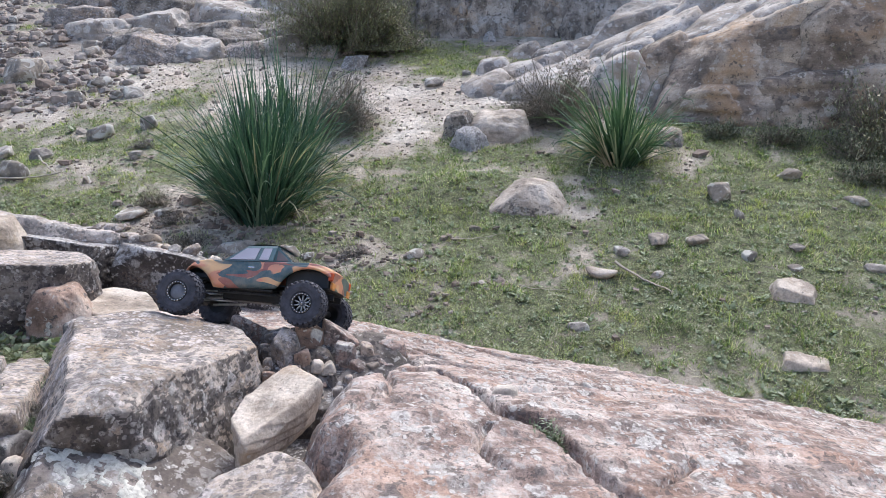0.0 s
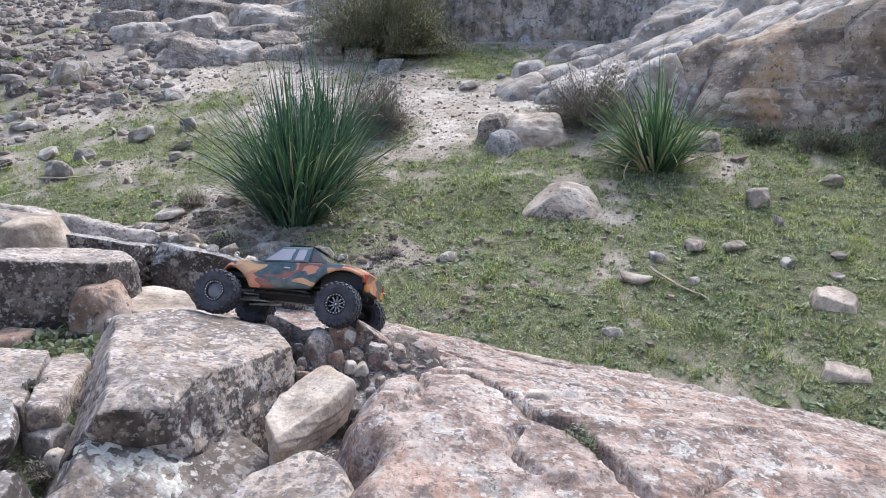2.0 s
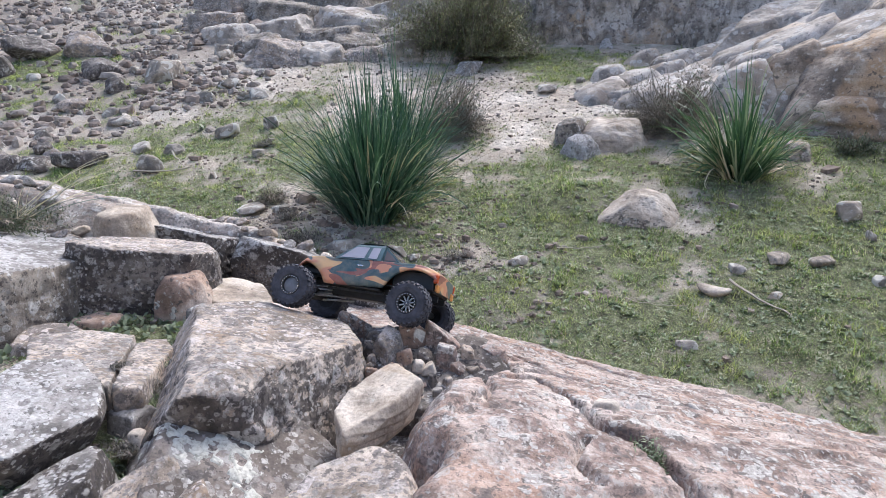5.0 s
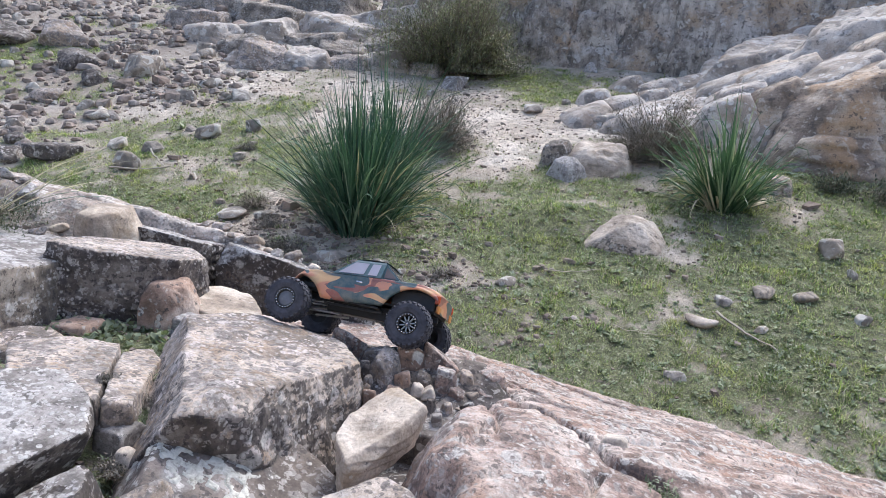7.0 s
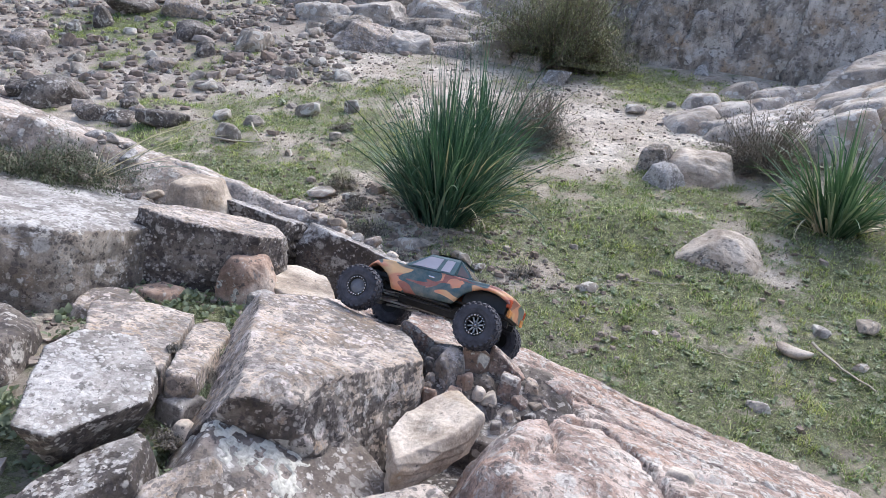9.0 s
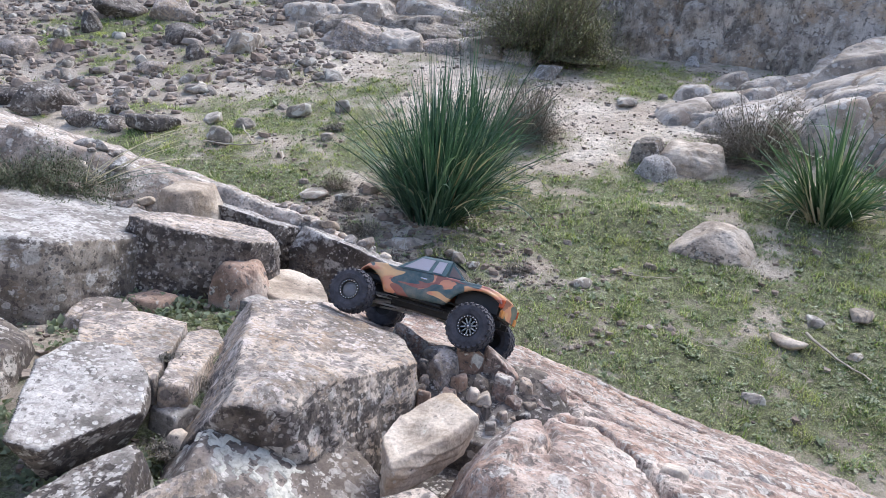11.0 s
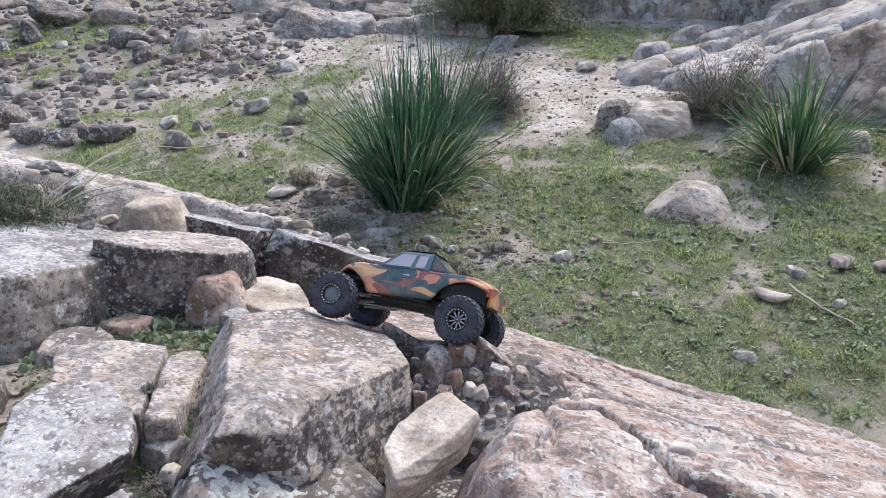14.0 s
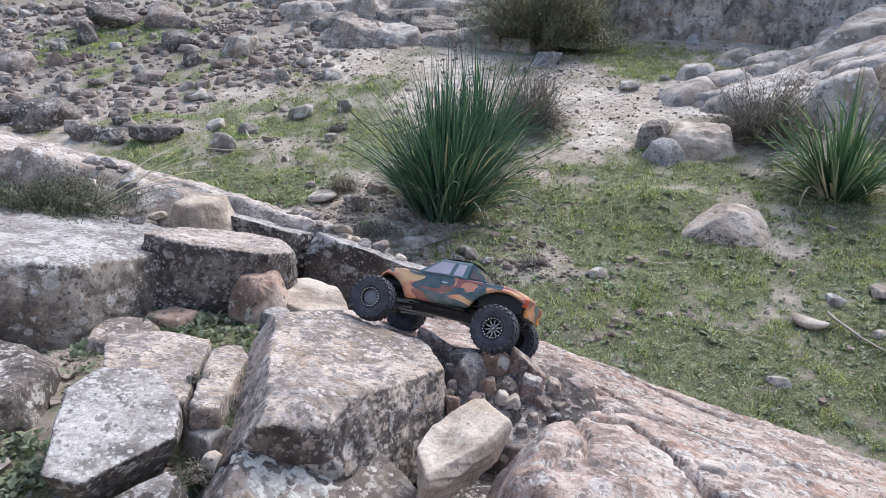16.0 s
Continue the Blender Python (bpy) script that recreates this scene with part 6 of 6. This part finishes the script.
def wheel(car, x, y, capped, steer=0.0):
    turn = pose(x, y, 0, 0, 0, (0 if y > 0 else 180) + steer) @ Matrix.Diagonal((0.885, 0.94, 0.885, 1))
    w = shared_part("rim", lambda: lathe([(-0.016, 0.0), (-0.016, 0.023), (-0.02, 0.0265), (0.02, 0.027), (0.014, 0.0235), (0.004, 0.022), (0.002, 0.0)]), BLACK, "wheel", car, "black beadlock wheel with a chunky tyre", m=turn)
    shared_part("tyre", tyre_bm, TYRE, "tyre", w, "knobbly dusty black tyre", False)
    tread(w)
    shared_part("ring", lambda: lathe([(0.019, 0.021), (0.0235, 0.022), (0.0245, 0.0247), (0.0235, 0.0275), (0.019, 0.028)]), BLACK, "beadlock_ring", w)
    for i in range(20):
        a = 2 * math.pi * i / 20
        shared_part("bolt", lambda: bm_rod((0, 0, 0), (0, 0.0018, 0), 0.0021, 6), CHROME, "bolt", w, m=pose(0.0248 * math.sin(a), 0.0238, 0.0248 * math.cos(a)))
    if capped:
        shared_part("cap", lambda: lathe([(0.017, 0.0215), (0.0195, 0.0175), (0.0205, 0.007), (0.0205, 0.0)]), CAP_GREY, "wheel_cap", w, "smooth grey wheel cap")
    else:
        for i in range(10):
            a = 360 * i / 10
            shared_part("spoke", lambda: bm_box(-0.0016, 0.0016, 0.009, 0.016, 0.006, 0.0225, 0.0005), STEEL, "spoke", w, "", False, pose(0, 0, 0, 0, a, 0))
        shared_part("hub", lambda: bm_rod((0, 0.004, 0), (0, 0.017, 0), 0.0075, 12), CAP_GREY, "hub", w)
        shared_part("hub_nut", lambda: bm_rod((0, 0.016, 0), (0, 0.021, 0), 0.0035, 6), CHROME, "hub_nut", w)
    return w


def build_truck():
    fwd, left = Vector((-0.9912, 0.132, 0.055)).normalized(), Vector((-0.1101, -0.8712, 0.4784))
    up = fwd.cross(left).normalized()
    left = up.cross(fwd)
    m = Matrix((fwd, left, up)).transposed().to_4x4()
    m = m @ Matrix.Scale(0.95, 4)
    m.translation = TRUCK_AT
    car = empty("model_truck", m)
    tagged(car, "radio-controlled crawler truck in orange and teal camouflage, tilted on rocks", "model car")

    xs = np.linspace(0.176, -0.204, 72)
    belt = np.interp(xs, [-0.204, -0.19, -0.165, -0.14, -0.05, 0.07, 0.115, 0.142, 0.162, 0.176], [0.088, 0.098, 0.104, 0.105, 0.101, 0.094, 0.093, 0.087, 0.073, 0.054])
    half = np.interp(xs, [-0.204, -0.18, -0.15, -0.09, 0.06, 0.1, 0.15, 0.176], [0.078, 0.09, 0.094, 0.088, 0.086, 0.092, 0.09, 0.07])
    low = np.interp(xs, [-0.204, -0.19, -0.18, -0.072, 0.09, 0.11, 0.176], [0.046, 0.048, 0.042, 0.034, 0.023, 0.028, 0.04])
    for cx, cz, rad in ((-0.15, 0.004, 0.083), (0.155, 0.0, 0.071)):
        low = np.maximum(low, cz + np.sqrt(np.maximum(0, rad**2 - (xs - cx) ** 2)))
    low = np.minimum(low, belt - 0.006)
    belt, low = belt - 0.003, low - 0.001
    rows = []
    for x, b, h, l in zip(xs, belt, half, low):
        side = [(x, s, z) for s, z in [(h * (0.95 + 0.05 * math.sin(math.pi * t)), l + (b - 0.006 - l) * t) for t in np.linspace(0, 1, 6)]]
        edge = [(x, h * 0.96, b - 0.002)]
        top = [(x, h * 0.9 * c, b + 0.004 * (1 - c * c)) for c in np.linspace(1, -1, 9)]
        rows.append(side + edge + top + [(px, -py, pz) for px, py, pz in edge + side[::-1]])
    body = shell(part("body", bm_grid(rows), CAMO, car, "glossy shell in orange, maroon and teal camouflage", True))
    # tail and nose close the shell
    tail = [[(-0.204, 0.076 * c, z) for c in np.linspace(1, -1, 9)] for z in (0.045, 0.058, 0.072, 0.086)]
    part("tailgate", bm_grid([[(x - 0.004 * (1 - abs(y) / 0.07), y, z) for x, y, z in row] for row in tail]), CAMO, body, "", True)
    part("nose", bm_grid([[(0.176 + 0.005 * (1 - c * c), 0.066 * c, z) for c in np.linspace(1, -1, 9)] for z in (0.036, 0.044, 0.052)]), BLACK, body, "", True)
    for s in (1, -1):
        part("tail_lamp", bm_box(-0.2062, -0.194, s * 0.073 - 0.006, s * 0.073 + 0.006, 0.064, 0.084, 0.003), LAMP_RED, body, "red-orange tail lamp")
        part("corner_panel", bm_box(-0.2075, -0.2, s * 0.062 - 0.013, s * 0.062 + 0.013, 0.044, 0.062, 0.003), LAMP_AMBER, body, "amber lower tail corner")
        part("door_handle", bm_box(-0.012, 0.004, s * 0.0905 - 0.0015, s * 0.0905 + 0.0015, 0.077, 0.0805, 0.0008), CHROME, body, "bright door handle")
        part("headlamp", bm_box(0.166, 0.178, s * 0.05 - 0.01, s * 0.05 + 0.01, 0.043, 0.054, 0.003), PANE, body, "pale headlamp")

    # cab: base outline at the belt, roof above
    def cab(t, c):
        """t: 0 at the belt to 1 at the roof; corner points, front left round to rear left."""
        xf, xr = 0.074 + (0.026 - 0.074) * t, -0.052 + (-0.05 + 0.052) * t
        zf, zr = 0.09 + (0.134 - 0.09) * t, 0.098 + (0.139 - 0.098) * t
        h = 0.084 + (0.062 - 0.084) * t
        return [(xf, h, zf), (xf, -h, zf), (xr, -h, zr), (xr, h, zr)]
    cabin = part("cab", bm_grid([cab(0, 0), cab(0.5, 0), cab(0.92, 0), [(x * 0.97, y * 0.93, z + 0.003) for x, y, z in cab(1, 0)]], True), TEAL, car, "dark teal cab with painted windows")
    bm = bm_grid([[(x, y, z + 0.0035 + 0.003 * (1 - (y / 0.06) ** 2)) for y in np.linspace(0.058, -0.058, 7)] for x, z in ((0.026, 0.1335), (0.0, 0.138), (-0.03, 0.14), (-0.051, 0.139))])
    part("roof", bm, TEAL, cabin, "", True)

    def panel(name, quad, material, label, out):
        """A window set a millimetre proud of the cab's side."""
        q = [Vector(p) for p in quad]
        nrm = (q[1] - q[0]).cross(q[3] - q[0]).normalized()
        if nrm.dot(Vector(out)) < 0:
            nrm = -nrm
        bm = bmesh.new()
        a = [bm.verts.new(p + nrm * 0.0012) for p in q]
        b = [bm.verts.new(p - nrm * 0.0008) for p in q]
        bm.faces.new(a)
        bm.faces.new(b[::-1])
        for i in range(4):
            bm.faces.new((a[i], a[(i + 1) % 4], b[(i + 1) % 4], b[i]))
        return part(name, bm, material, cabin, label)
    def side(s, t, f):
        """A point of the cab's side: t up, f from front (0) to rear (1)."""
        c = cab(t, 0)
        a, b = (c[0], c[3]) if s > 0 else (c[1], c[2])
        return tuple(a[i] + (b[i] - a[i]) * f for i in range(3))
    for s in (1, -1):
        panel("side_window", [side(s, 0.08, 0.1), side(s, 0.1, 0.62), side(s, 0.86, 0.5), side(s, 0.86, 0.08)], PANE, "pale lilac-grey painted side window", (0, s, 0))
        panel("quarter_window", [side(s, 0.1, 0.71), side(s, 0.1, 0.9), side(s, 0.86, 0.87), side(s, 0.86, 0.62)], PANE, "pale narrow rear side window", (0, s, 0))
    f0, f1 = cab(0.1, 0), cab(0.88, 0)
    ins = lambda p, k: (p[0], p[1] * k, p[2])
    panel("windscreen", [ins(f0[0], 0.88), ins(f0[1], 0.88), ins(f1[1], 0.88), ins(f1[0], 0.88)], PANE, "pale painted windscreen", (1, 0, 0.5))
    # the sloping back of the cab, between the roof's rear edge and the bed
    bm = bmesh.new()
    top_l, top_r = [bm.verts.new((-0.049, y, 0.14)) for y in (0.057, -0.057)]
    mid_l, mid_r = [bm.verts.new((-0.05, y, 0.098)) for y in (0.07, -0.07)]
    low_l, low_r = [bm.verts.new((-0.094, y, 0.104)) for y in (0.066, -0.066)]
    for face in ((top_l, top_r, low_r, low_l), (top_l, low_l, mid_l), (top_r, mid_r, low_r), (mid_l, low_l, low_r, mid_r)):
        bm.faces.new(face)
    part("cab_back", bm, TEAL, cabin)
    panel("rear_window", [(-0.054, 0.05, 0.136), (-0.054, -0.05, 0.136), (-0.089, -0.056, 0.108), (-0.089, 0.056, 0.108)], PANE_DARK, "smoky rear window", (-1, 0, 0.8))
    for s in (1, -1):
        panel("rear_quarter_glass", [(-0.053, s * 0.0595, 0.13), (-0.055, s * 0.068, 0.103), (-0.084, s * 0.0657, 0.1045), (-0.082, s * 0.064, 0.109)], PANE_DARK, "smoky triangular rear side glass", (0, s, 0.3))

    # chassis and running gear
    chassis = part("chassis", bm_box(-0.08, 0.09, -0.022, 0.022, 0.004, 0.036, 0.004), BLACK, car, "black chassis and motor box")
    for s in (1, -1):
        part("frame_rail", bm_box(-0.2, 0.18, s * 0.03 - 0.003, s * 0.03 + 0.003, 0.024, 0.038, 0.0015), BLACK, chassis)
        part("rock_slider", bm_rod((-0.07, s * 0.068, 0.018), (0.08, s * 0.068, 0.016), 0.0028, 8), BLACK, chassis)
        part("side_plate", bm_box(-0.06, 0.08, min(s * 0.034, s * 0.078), max(s * 0.034, s * 0.078), 0.026, 0.029), BLACK, chassis)
    part("battery_tray", bm_box(0.03, 0.14, -0.025, 0.025, 0.034, 0.055, 0.003), BLACK, chassis)
    part("underbody", bm_box(-0.195, 0.166, -0.06, 0.06, 0.042, 0.046), BLACK, chassis)
    for x0, x1, z1 in ((-0.195, -0.085, 0.088), (0.1, 0.16, 0.06)):
        part("inner_fender", bm_box(x0, x1, -0.066, 0.066, 0.044, z1, 0.004), BLACK, chassis)
    for x in (0.155, -0.155):
        axle = part("axle", bm_rod((x, -0.082, 0), (x, 0.082, 0), 0.0085, 12), BLACK, car, "black axle with diff housing", True)
        part("diff_housing", bm_box(x - 0.02, x + 0.018, -0.006, 0.03, -0.016, 0.016, 0.006), BLACK, axle)
        d = -1 if x > 0 else 1
        for s in (1, -1):
            part("link_rod", bm_rod((x + d * 0.01, s * 0.05, -0.006), (x + d * 0.11, s * 0.026, 0.0), 0.0028, 8), STEEL, axle, "bare steel suspension link", True)
            part("upper_link", bm_rod((x, s * 0.026, 0.018), (x + d * 0.085, s * 0.03, 0.024), 0.0025, 8), STEEL, axle, "bare steel suspension link", True)
            shock = part("shock_absorber", bm_rod((x + d * 0.008, s * 0.058, 0.004), (x + d * 0.03, s * 0.052, 0.06), 0.0055, 10), BLACK, axle, "", True)
            part("shock_shaft", bm_rod((x + d * 0.002, s * 0.059, -0.006), (x + d * 0.016, s * 0.055, 0.026), 0.0022, 8), STEEL, shock, "", True)
        part("drive_shaft", bm_rod((x + d * 0.018, 0.012, 0.002), (x + d * 0.075, 0.0, 0.012), 0.004, 8), STEEL, axle)
    for x in (0.155, -0.155):
        for y in (0.107, -0.107):
            wheel(car, x, y, x > 0, 3.0 if x > 0 else 0.0)
    return car


TRUCK_AT = (-0.51, 1.949, 0.52)
truck = build_truck()
